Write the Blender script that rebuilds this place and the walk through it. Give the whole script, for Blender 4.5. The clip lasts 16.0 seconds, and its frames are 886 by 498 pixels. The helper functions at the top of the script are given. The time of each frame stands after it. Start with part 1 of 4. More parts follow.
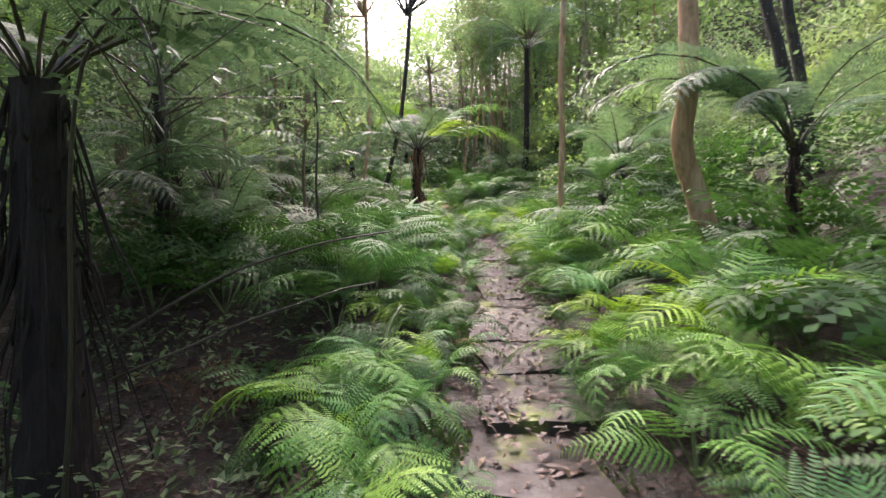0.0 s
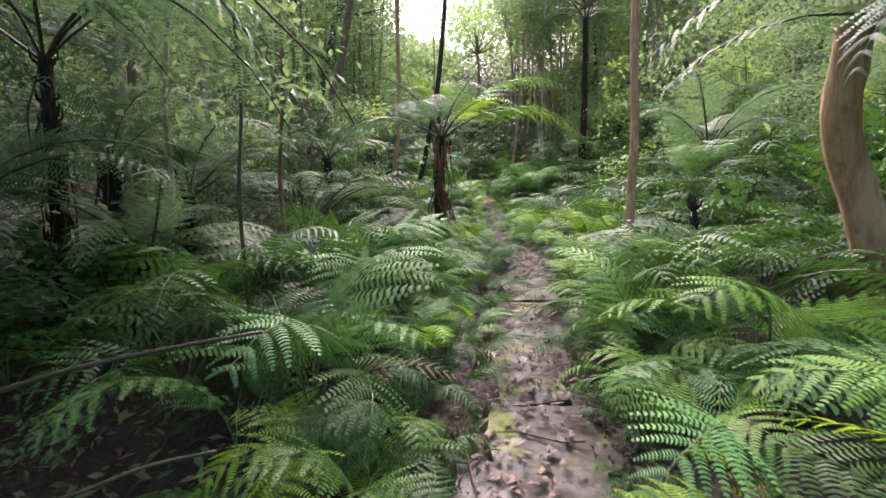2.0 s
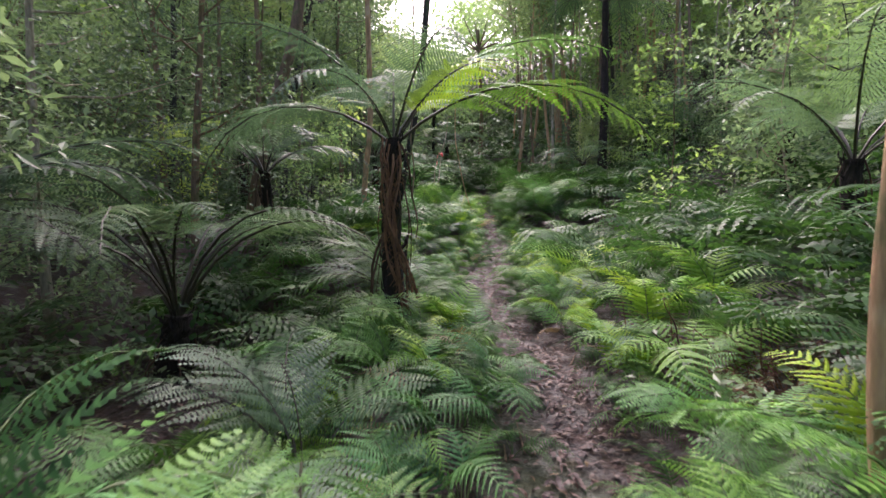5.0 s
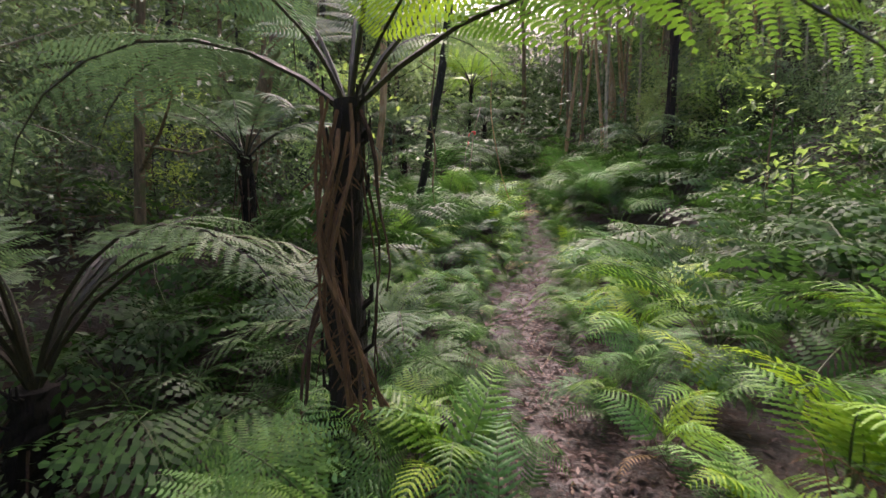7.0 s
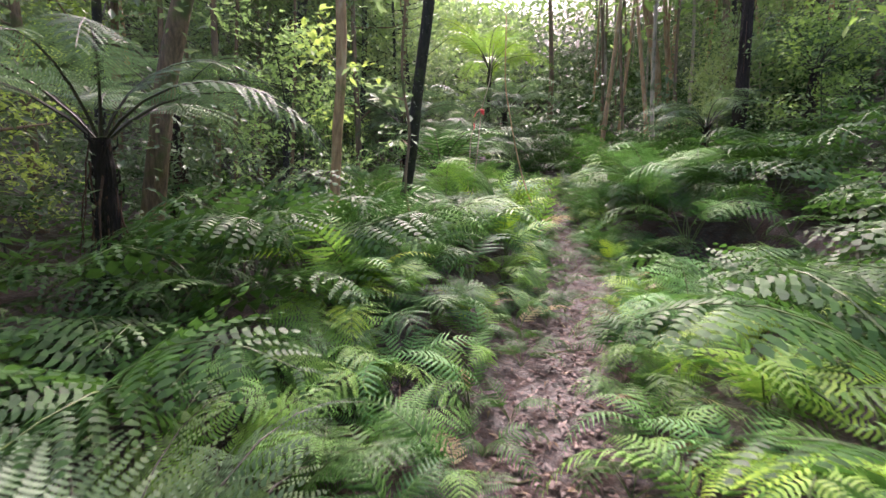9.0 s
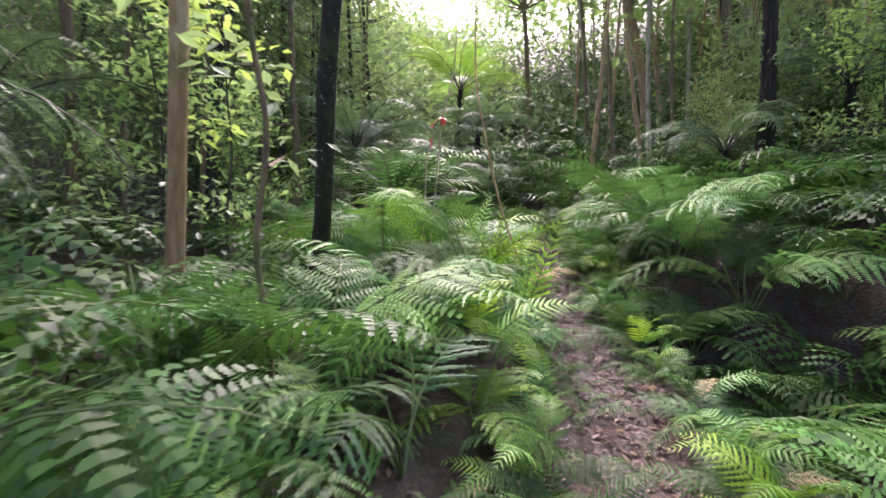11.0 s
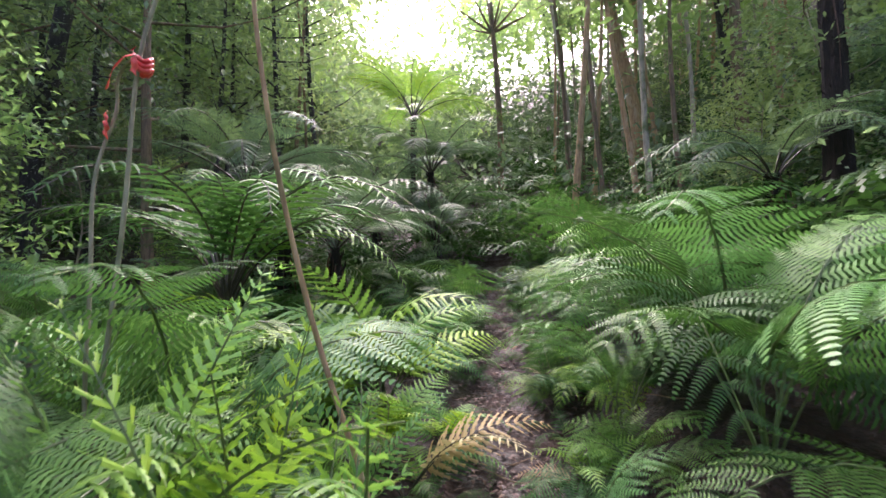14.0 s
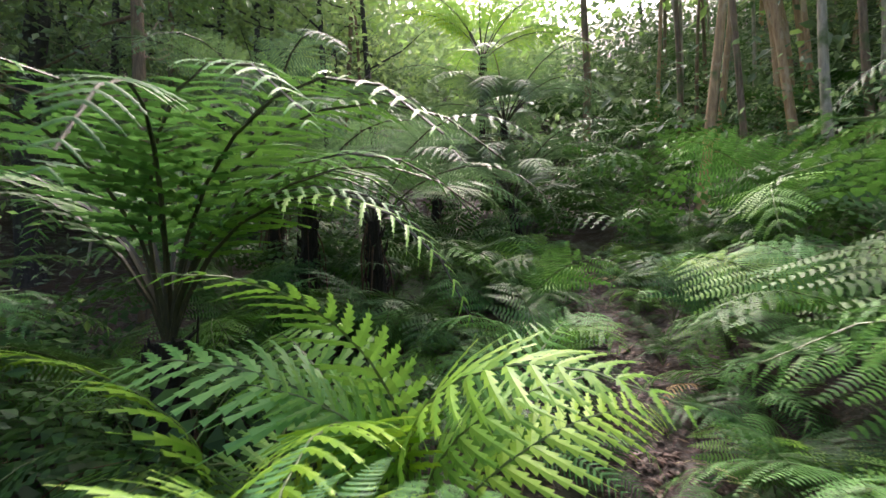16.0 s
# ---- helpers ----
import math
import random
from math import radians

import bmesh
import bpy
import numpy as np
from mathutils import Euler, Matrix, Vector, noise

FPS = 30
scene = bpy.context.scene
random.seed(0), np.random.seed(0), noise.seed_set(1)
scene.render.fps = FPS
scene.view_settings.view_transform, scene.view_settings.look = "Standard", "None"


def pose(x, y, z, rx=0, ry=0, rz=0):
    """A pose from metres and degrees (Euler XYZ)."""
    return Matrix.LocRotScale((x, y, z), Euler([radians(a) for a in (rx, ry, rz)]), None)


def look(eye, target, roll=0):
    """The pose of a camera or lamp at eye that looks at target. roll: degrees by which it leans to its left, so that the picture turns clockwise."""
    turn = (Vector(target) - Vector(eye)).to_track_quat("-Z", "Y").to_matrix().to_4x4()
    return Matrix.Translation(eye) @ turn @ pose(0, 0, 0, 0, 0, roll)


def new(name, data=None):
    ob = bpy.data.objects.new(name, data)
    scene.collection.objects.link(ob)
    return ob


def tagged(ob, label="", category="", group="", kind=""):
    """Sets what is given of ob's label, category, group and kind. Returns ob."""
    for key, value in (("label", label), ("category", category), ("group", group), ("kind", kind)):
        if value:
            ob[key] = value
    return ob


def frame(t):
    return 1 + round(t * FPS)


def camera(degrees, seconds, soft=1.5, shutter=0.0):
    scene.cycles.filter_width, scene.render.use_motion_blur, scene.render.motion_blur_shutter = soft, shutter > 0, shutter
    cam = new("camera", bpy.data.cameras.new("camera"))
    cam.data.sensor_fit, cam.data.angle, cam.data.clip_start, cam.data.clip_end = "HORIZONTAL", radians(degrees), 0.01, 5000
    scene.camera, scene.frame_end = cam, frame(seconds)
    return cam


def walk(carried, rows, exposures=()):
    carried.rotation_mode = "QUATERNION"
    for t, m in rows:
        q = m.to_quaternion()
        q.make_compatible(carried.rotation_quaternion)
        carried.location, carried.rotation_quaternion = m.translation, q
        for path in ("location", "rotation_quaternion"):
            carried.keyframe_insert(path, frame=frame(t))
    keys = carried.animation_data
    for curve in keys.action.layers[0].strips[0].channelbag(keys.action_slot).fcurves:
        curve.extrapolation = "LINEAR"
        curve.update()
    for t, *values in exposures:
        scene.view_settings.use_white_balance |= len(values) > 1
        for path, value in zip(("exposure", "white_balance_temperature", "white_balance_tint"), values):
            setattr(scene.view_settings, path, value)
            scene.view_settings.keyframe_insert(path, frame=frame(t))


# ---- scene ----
cam = camera(86.9, 16.0, soft=1.5, shutter=0.25)
METRES, EYE, TILT, LEAN, TURN = 17.0, 1.42, -2.0, 0.0, 0.0
ROWS = [
    (0.0, 0.0, 0.0, 0.0, 0.0, 0.0, 0.0),
    (0.5, -0.0006, 0.0272, -0.0016, 4.81, -0.84, -0.28),
    (1.0, 0.0031, 0.0527, 0.0131, 6.19, -1.2, -0.33),
    (1.5, 0.016, 0.0854, 0.0199, 5.85, -1.04, -0.36),
    (2.0, 0.0203, 0.1044, 0.0235, 6.52, -1.59, -0.38),
    (2.5, 0.0127, 0.1387, 0.0282, 7.56, -2.62, -0.37),
    (3.0, 0.0179, 0.1649, 0.0381, 7.18, -1.89, -0.4),
    (3.5, 0.0256, 0.1936, 0.0489, 7.12, -1.39, -0.5),
    (4.0, 0.0245, 0.2227, 0.0463, 7.05, -0.7, -0.41),
    (6.5, 0.0233, 0.3605, 0.0802, 7.64, -2.15, -0.51),
    (7.0, 0.0211, 0.3866, 0.0774, 12.06, -3.35, -0.9),
    (7.5, 0.0215, 0.4219, 0.0814, 12.83, -4.56, -1.01),
    (8.0, 0.0263, 0.4639, 0.0839, 13.77, -5.02, -1.07),
    (10.5, -0.0056, 0.634, 0.1013, 16.32, 0.13, -0.27),
    (11.0, -0.0025, 0.6721, 0.1068, 12.39, 0.25, -0.03),
    (11.5, -0.005, 0.7083, 0.1062, 9.45, 0.4, 0.27),
    (12.0, 0.0001, 0.742, 0.1122, 6.54, 0.66, 0.4),
    (12.5, 0.0073, 0.7746, 0.1199, 6.3, 1.62, 0.64),
    (13.0, 0.0107, 0.8083, 0.1209, 7.32, 3.14, 0.69),
    (13.5, 0.0168, 0.8357, 0.1265, 8.91, 4.71, 0.67),
    (14.0, 0.0185, 0.8569, 0.133, 11.32, 5.82, 0.81),
    (14.5, 0.0109, 0.8794, 0.1395, 13.79, 7.24, 0.73),
    (15.0, 0.0072, 0.9098, 0.146, 16.11, 6.77, 0.91),
    (15.5, 0.0016, 0.9354, 0.1469, 18.17, 3.98, 0.59),
    (16.0, -0.01, 0.9631, 0.1481, 19.78, 1.81, 0.42),
]
walk(cam, [(t, pose(0, 0, EYE, TILT, LEAN, TURN) @ pose(METRES * x, METRES * y, METRES * z, 90 + pitch, roll, yaw)) for t, x, y, z, yaw, pitch, roll in ROWS],
     exposures=[(0.0, 2.05, 6500, 26), (2.0, 1.97, 6350, 29), (4.2, 1.78, 6150, 31), (6.5, 1.66, 6450, 31), (7.2, 1.75, 6650, 32), (8.0, 2.25, 6550, 32), (11.0, 2.35, 6250, 33), (14.5, 2.38, 6150, 32), (15.5, 1.97, 6250, 29), (16.0, 2.32, 6450, 21)])

# ---- sky and sun: a bright overcast day over a forest ----
world = bpy.data.worlds.new("sky")
scene.world = world
world.use_nodes = True
wn = world.node_tree.nodes
wn.clear()
sky = wn.new("ShaderNodeTexSky")
sky.sky_type = "NISHITA"
sky.sun_disc = False
sky.sun_elevation, sky.sun_rotation = radians(52), radians(-15)
sky.dust_density, sky.air_density, sky.ozone_density = 6.0, 1.0, 0.5
bg = wn.new("ShaderNodeBackground")
bg.inputs["Strength"].default_value = 0.15
wout = wn.new("ShaderNodeOutputWorld")
world.node_tree.links.new(sky.outputs[0], bg.inputs[0])
world.node_tree.links.new(bg.outputs[0], wout.inputs[0])
sun = new("sun", bpy.data.lights.new("sun", "SUN"))
sun.data.energy, sun.data.angle, sun.data.color = 1.4, radians(40), (1.0, 0.97, 0.92)
sun.matrix_world = look((-8, 30, 40), (0, 0, 0))

# ---- materials ----


def node_mat(name):
    m = bpy.data.materials.new(name)
    m.use_nodes = True
    nt = m.node_tree
    return m, nt, nt.nodes["Principled BSDF"], nt.nodes["Material Output"]


def ramp(nt, fac, stops):
    r = nt.nodes.new("ShaderNodeValToRGB")
    els = r.color_ramp.elements
    while len(els) < len(stops):
        els.new(0.5)
    for e, (p, c) in zip(els, stops):
        e.position, e.color = p, (*c, 1)
    nt.links.new(fac, r.inputs[0])
    return r.outputs[0]


def noise_tex(nt, scale, detail=4.0, rough=0.55, coord="Object", stretch=None):
    co = nt.nodes.new("ShaderNodeTexCoord")
    n = nt.nodes.new("ShaderNodeTexNoise")
    n.inputs["Scale"].default_value, n.inputs["Detail"].default_value, n.inputs["Roughness"].default_value = scale, detail, rough
    src = co.outputs[coord]
    if stretch:
        mp = nt.nodes.new("ShaderNodeMapping")
        mp.inputs["Scale"].default_value = stretch
        nt.links.new(src, mp.inputs[0])
        src = mp.outputs[0]
    nt.links.new(src, n.inputs["Vector"])
    return n.outputs["Fac"]


def world_noise(nt, scale, detail=3.0):
    g = nt.nodes.new("ShaderNodeNewGeometry")
    n = nt.nodes.new("ShaderNodeTexNoise")
    n.inputs["Scale"].default_value, n.inputs["Detail"].default_value = scale, detail
    nt.links.new(g.outputs["Position"], n.inputs["Vector"])
    return n.outputs["Fac"]


def mixed(nt, fac, a, b):
    m = nt.nodes.new("ShaderNodeMix")
    m.data_type = "RGBA"
    for sock, v in ((m.inputs[0], fac), (m.inputs[6], a), (m.inputs[7], b)):
        if isinstance(v, (int, float)):
            sock.default_value = v
        elif isinstance(v, tuple):
            sock.default_value = (*v, 1)
        else:
            nt.links.new(v, sock)
    return m.outputs[2]


def maths(nt, op, a, b):
    m = nt.nodes.new("ShaderNodeMath")
    m.operation = op
    for sock, v in ((m.inputs[0], a), (m.inputs[1], b)):
        if isinstance(v, (int, float)):
            sock.default_value = v
        else:
            nt.links.new(v, sock)
    return m.outputs[0]


def bumped(nt, bsdf, fac, strength, distance):
    b = nt.nodes.new("ShaderNodeBump")
    b.inputs["Strength"].default_value, b.inputs["Distance"].default_value = strength, distance
    nt.links.new(fac, b.inputs["Height"])
    nt.links.new(b.outputs[0], bsdf.inputs["Normal"])


def leaf_mat(name, dark, mid, light, rough=0.34, trans=0.3, patch=0.5, gloss=0.6):
    """Living leaf: hue differs plant by plant and leaf by leaf; thin, so some light comes through."""
    m, nt, b, out = node_mat(name)
    info = nt.nodes.new("ShaderNodeObjectInfo")
    geo = nt.nodes.new("ShaderNodeNewGeometry")
    f = maths(nt, "MULTIPLY", info.outputs["Random"], 0.55)
    f = maths(nt, "ADD", f, maths(nt, "MULTIPLY", geo.outputs["Random Per Island"], 0.25))
    f = maths(nt, "ADD", f, maths(nt, "MULTIPLY", world_noise(nt, patch), 0.4))
    col = ramp(nt, f, [(0.25, dark), (0.55, mid), (0.85, light)])
    fine = world_noise(nt, 60.0)
    col = mixed(nt, ramp(nt, fine, [(0.56, (0, 0, 0)), (0.8, (0.45, 0.45, 0.45))]), col, (dark[0] * 1.6, dark[1] * 1.1, dark[2]))
    hue = maths(nt, "FRACT", maths(nt, "MULTIPLY", info.outputs["Random"], 7.31), 0.0)
    hue = maths(nt, "MULTIPLY", maths(nt, "ADD", hue, world_noise(nt, 1.7)), 0.5)
    shift = nt.nodes.new("ShaderNodeHueSaturation")
    nt.links.new(ramp(nt, hue, [(0.25, (0.475, 0.475, 0.475)), (0.5, (0.5, 0.5, 0.5)), (0.75, (0.53, 0.53, 0.53))]), shift.inputs["Hue"])
    nt.links.new(ramp(nt, hue, [(0.3, (1.0, 1.0, 1.0)), (0.7, (0.78, 0.78, 0.78))]), shift.inputs["Saturation"])
    nt.links.new(col, shift.inputs["Color"])
    col = shift.outputs[0]
    nt.links.new(col, b.inputs["Base Color"])
    b.inputs["Roughness"].default_value = rough
    b.inputs["Specular IOR Level"].default_value = gloss
    bumped(nt, b, world_noise(nt, 130.0), 0.25, 0.002)
    t = nt.nodes.new("ShaderNodeBsdfTranslucent")
    nt.links.new(mixed(nt, 0.4, col, light), t.inputs[0])
    mx = nt.nodes.new("ShaderNodeMixShader")
    mx.inputs[0].default_value = trans
    nt.links.new(b.outputs[0], mx.inputs[1])
    nt.links.new(t.outputs[0], mx.inputs[2])
    nt.links.new(mx.outputs[0], out.inputs[0])
    return m


def bark_mat(name, dark, light, moss=0.0, rough=0.85, stretch=(9, 9, 1.6), scale=3.0, depth=0.02, patches=None, specks=None):
    m, nt, b, _ = node_mat(name)
    f = noise_tex(nt, scale, 8.0, 0.65, stretch=stretch)
    col = ramp(nt, f, [(0.3, dark), (0.68, light)])
    if patches:
        col = mixed(nt, ramp(nt, noise_tex(nt, 5.0, 3.0, stretch=(1, 1, 0.5)), [(0.55, (0, 0, 0)), (0.64, (0.8, 0.8, 0.8))]), col, patches)
    if specks:
        col = mixed(nt, ramp(nt, world_noise(nt, 30.0, 2.0), [(0.67, (0, 0, 0)), (0.72, (0.9, 0.9, 0.9))]), col, specks)
    if moss:
        g = world_noise(nt, 4.0, 5.0)
        col = mixed(nt, ramp(nt, g, [(0.62 - moss * 0.3, (0, 0, 0)), (0.8 - moss * 0.3, (1, 1, 1))]), col, (0.07, 0.1, 0.025))
    nt.links.new(col, b.inputs["Base Color"])
    b.inputs["Roughness"].default_value = rough
    bumped(nt, b, f, 0.9, depth)
    return m


FERN = leaf_mat("fern_leaf", (0.011, 0.05, 0.009), (0.048, 0.155, 0.022), (0.13, 0.32, 0.045), rough=0.5, gloss=0.27, trans=0.28, patch=0.8)
FERN_YOUNG_OR_LIT = leaf_mat("young_or_backlit_fern_leaf", (0.04, 0.15, 0.012), (0.12, 0.32, 0.018), (0.28, 0.5, 0.03), rough=0.48, gloss=0.35, trans=0.38)
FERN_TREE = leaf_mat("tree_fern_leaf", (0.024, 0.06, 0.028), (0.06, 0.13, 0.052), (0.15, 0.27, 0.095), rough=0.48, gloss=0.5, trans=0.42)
FERN_DRY = leaf_mat("dry_fern_leaf", (0.16, 0.1, 0.04), (0.3, 0.2, 0.08), (0.42, 0.34, 0.12), rough=0.6, trans=0.3)
# Paled in colour to stand in for haze over the far woods.
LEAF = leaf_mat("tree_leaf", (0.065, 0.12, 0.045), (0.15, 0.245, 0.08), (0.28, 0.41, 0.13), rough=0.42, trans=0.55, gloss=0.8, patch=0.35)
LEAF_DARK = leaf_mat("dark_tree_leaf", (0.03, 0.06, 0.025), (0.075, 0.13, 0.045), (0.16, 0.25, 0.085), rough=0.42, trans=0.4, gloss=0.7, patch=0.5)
# For bright-leaved plants, and for sky glow coloured into far crowns.
LEAF_BRIGHT_OR_LIT = leaf_mat("bright_or_backlit_tree_leaf", (0.09, 0.2, 0.03), (0.2, 0.37, 0.05), (0.36, 0.52, 0.11), rough=0.4, trans=0.62, patch=0.4)
STALK = bark_mat("fern_stalk", (0.012, 0.012, 0.008), (0.06, 0.05, 0.025), rough=0.5, depth=0.002, scale=8)
STALK_GREEN = bark_mat("green_stalk", (0.04, 0.08, 0.02), (0.11, 0.15, 0.04), rough=0.5, depth=0.002, scale=8)
FIBRE = bark_mat("tree_fern_fibre", (0.004, 0.003, 0.002), (0.024, 0.015, 0.01), rough=0.95, stretch=(14, 14, 2.2), depth=0.03)
FIBRE_BROWN = bark_mat("dead_fibre", (0.02, 0.011, 0.007), (0.11, 0.06, 0.035), rough=0.95, stretch=(14, 14, 2.2), depth=0.01)
DEAD_FROND = bark_mat("dead_frond", (0.04, 0.02, 0.01), (0.2, 0.1, 0.045), rough=0.9, stretch=(14, 14, 3), depth=0.01)
BARK_TAN = bark_mat("tan_bark", (0.19, 0.11, 0.055), (0.43, 0.28, 0.15), moss=0.12, patches=(0.42, 0.32, 0.2), depth=0.012)
BARK_DARK = bark_mat("dark_bark", (0.008, 0.008, 0.007), (0.045, 0.04, 0.035), moss=0.1, specks=(0.34, 0.34, 0.31))
BARK_BROWN = bark_mat("brown_bark", (0.06, 0.04, 0.025), (0.22, 0.15, 0.09), moss=0.35)
BARK_PALE = bark_mat("pale_bark", (0.16, 0.13, 0.09), (0.42, 0.37, 0.28), moss=0.3)


def ground_mat():
    m, nt, b, _ = node_mat("forest_floor")
    f = world_noise(nt, 7.0, 9.0)
    g = world_noise(nt, 38.0, 6.0)
    col = ramp(nt, f, [(0.3, (0.008, 0.005, 0.003)), (0.55, (0.024, 0.013, 0.008)), (0.75, (0.055, 0.03, 0.02))])
    col = mixed(nt, ramp(nt, g, [(0.5, (0, 0, 0)), (0.62, (0.7, 0.7, 0.7))]), col, (0.062, 0.033, 0.022))
    col = mixed(nt, ramp(nt, world_noise(nt, 1.3, 5.0), [(0.56, (0, 0, 0)), (0.72, (0.6, 0.6, 0.6))]), col, (0.035, 0.055, 0.016))
    nt.links.new(col, b.inputs["Base Color"])
    nt.links.new(ramp(nt, f, [(0.35, (0.4, 0.4, 0.4)), (0.6, (0.9, 0.9, 0.9))]), b.inputs["Roughness"])
    bumped(nt, b, g, 1.0, 0.02)
    return m


def litter_mat():
    m, nt, b, _ = node_mat("dead_leaf")
    geo = nt.nodes.new("ShaderNodeNewGeometry")
    col = ramp(nt, geo.outputs["Random Per Island"], [(0.0, (0.025, 0.011, 0.008)), (0.4, (0.065, 0.029, 0.02)), (0.75, (0.115, 0.055, 0.038)), (0.95, (0.16, 0.09, 0.055)), (1.0, (0.24, 0.16, 0.04))])
    nt.links.new(mixed(nt, world_noise(nt, 50.0), col, (0.05, 0.028, 0.02)), b.inputs["Base Color"])
    b.inputs["Roughness"].default_value = 0.55
    return m


def slab_mat():
    m, nt, b, _ = node_mat("wet_stone_slab")
    f = world_noise(nt, 9.0, 8.0)
    col = ramp(nt, f, [(0.3, (0.016, 0.012, 0.009)), (0.7, (0.055, 0.042, 0.033))])
    mo = world_noise(nt, 3.2, 6.0)
    col = mixed(nt, ramp(nt, mo, [(0.54, (0, 0, 0)), (0.66, (1, 1, 1))]), col, (0.13, 0.16, 0.025))
    nt.links.new(col, b.inputs["Base Color"])
    nt.links.new(ramp(nt, f, [(0.35, (0.5, 0.5, 0.5)), (0.65, (0.85, 0.85, 0.85))]), b.inputs["Roughness"])
    bumped(nt, b, world_noise(nt, 40.0, 6.0), 0.5, 0.008)
    return m


GROUND, LITTER, SLAB = ground_mat(), litter_mat(), slab_mat()
MOSS = leaf_mat("moss", (0.05, 0.075, 0.01), (0.12, 0.16, 0.02), (0.2, 0.24, 0.03), rough=0.9, trans=0.1, patch=4.0)


def tape_mat():
    m, nt, b, _ = node_mat("red_tape")
    nt.links.new(ramp(nt, noise_tex(nt, 9.0), [(0.35, (0.62, 0.03, 0.03)), (0.65, (0.85, 0.11, 0.09)), (0.8, (0.8, 0.3, 0.26))]), b.inputs["Base Color"])
    b.inputs["Roughness"].default_value = 0.35
    return m


TAPE = tape_mat()

# ---- lie of the land ----
PATH_Y = [-30, -4, 0, 2, 3, 5.86, 7.2, 8.0, 9.0, 9.6, 10.8, 12.5, 14.0, 14.6, 15.4, 16.9, 19.9, 23.7, 30, 45, 60]
PATH_X = [0.2, 0.2, 0.25, 0.36, 0.5, 0.64, 0.78, 0.82, 0.5, 0.36, 0.24, 0.26, 0.5, 0.56, 0.42, 0.17, -0.13, -0.6, -1.6, -3, -4]
PATH_Z = [-2.5, -0.8, 0.02, 0.5, 0.62, 1.05, 1.18, 1.23, 1.28, 1.3, 1.37, 1.52, 1.6, 1.64, 1.7, 1.87, 2.5, 3.25, 5.5, 14, 23]


def path_x(y):
    return np.interp(y, PATH_Y, PATH_X)


def ss(a, b, v):
    t = np.clip((v - a) / (b - a), 0, 1)
    return t * t * (3 - 2 * t)


def waves(x, y):
    return (np.sin(x * 1.7 + 0.6 * y) * np.sin(y * 1.3 - 0.4 * x + 1.0) * 0.5 + np.sin(x * 4.1 + 2 + y * 0.7) * np.sin(y * 3.7 + 0.5) * 0.22
            + np.sin(x * 9.3 + y * 2.1) * np.sin(y * 8.1 - x * 1.9) * 0.08)


def land(x, y):
    """Height of the ground at x, y."""
    x, y = np.asarray(x, float), np.asarray(y, float)
    d = x - path_x(y)
    z = np.interp(y, PATH_Y, PATH_Z)
    z = z + waves(x, y) * 0.16 * ss(0.25, 1.0, np.abs(d))
    z = z + 0.07 * ss(0.28, 0.55, np.abs(d))
    # hollow beside the first steps, and the gully under the tree fern
    z = z - 0.75 * ss(-0.6, -1.6, d) * (1 - ss(2.6, 5.0, y)) * ss(-6, -3, x)
    z = z - 0.6 * ss(-0.9, -2.2, d) * ss(5.0, 7.0, y) * (1 - ss(9.0, 11.5, y)) * ss(-7, -4, x)
    # hollow to the other side, further up, with a bank behind it
    z = z - 0.75 * ss(0.4, 0.9, d) * (1 - ss(2.2, 2.8, d)) * ss(12.8, 14.0, y) * (1 - ss(16.0, 17.0, y))
    z = z - 0.4 * ss(-1.0, -1.7, d) * ss(17.0, 18.0, y) * (1 - ss(19.6, 20.8, y)) * ss(-5, -3.4, x)
    # banks higher up
    z = z + 0.35 * ss(0.5, 1.3, d) * ss(15.6, 17.0, y) + 0.3 * ss(-0.5, -1.2, d) * ss(11, 12.5, y) * (1 - ss(17, 18, y))
    # rising sides of the valley
    z = z + 0.5 * ss(1.2, 4.0, d) * ss(5.5, 9.0, y) + 0.25 * ss(1.6, 4.5, d) * (1 - ss(5.5, 9.0, y)) - 0.3 * np.exp(-((x - 3.3) / 0.8) ** 2 - ((y - 5.0) / 0.9) ** 2) + 0.3 * np.maximum(0, x - 4.0) + 0.22 * np.maximum(0, -x - 5.0)
    z = z + 0.22 * np.maximum(0, x - 3.0) * ss(18, 30, y) + 0.16 * np.maximum(0, -x - 6.0) * ss(18, 30, y)
    return np.minimum(z, 26 + 0.02 * z)


def zat(x, y):
    return float(land(x, y))


# ---- mesh helpers ----


class Build:
    """Gathers triangles with a material number each."""

    def __init__(self):
        self.v, self.f, self.m, self.n = [], [], [], 0

    def add(self, v, f, m=0):
        v, f = np.asarray(v, float).reshape(-1, 3), np.asarray(f, int).reshape(-1, 3)
        self.v.append(v)
        self.f.append(f + self.n)
        self.m.append(np.full(len(f), m) if np.isscalar(m) else np.asarray(m))
        self.n += len(v)

    def arrays(self):
        return np.concatenate(self.v), np.concatenate(self.f), np.concatenate(self.m)

    def mesh(self, name, mats, smooth=False):
        v, f, m = self.arrays()
        me = bpy.data.meshes.new(name)
        me.vertices.add(len(v))
        me.vertices.foreach_set("co", v.astype(np.float32).ravel())
        me.loops.add(len(f) * 3)
        me.loops.foreach_set("vertex_index", f.astype(np.int32).ravel())
        me.polygons.add(len(f))
        me.polygons.foreach_set("loop_start", np.arange(0, len(f) * 3, 3, dtype=np.int32))
        me.polygons.foreach_set("material_index", m.astype(np.int32))
        me.polygons.foreach_set("use_smooth", np.full(len(f), smooth))
        for k in mats:
            me.materials.append(k)
        me.update(calc_edges=True)
        me.validate()
        return me


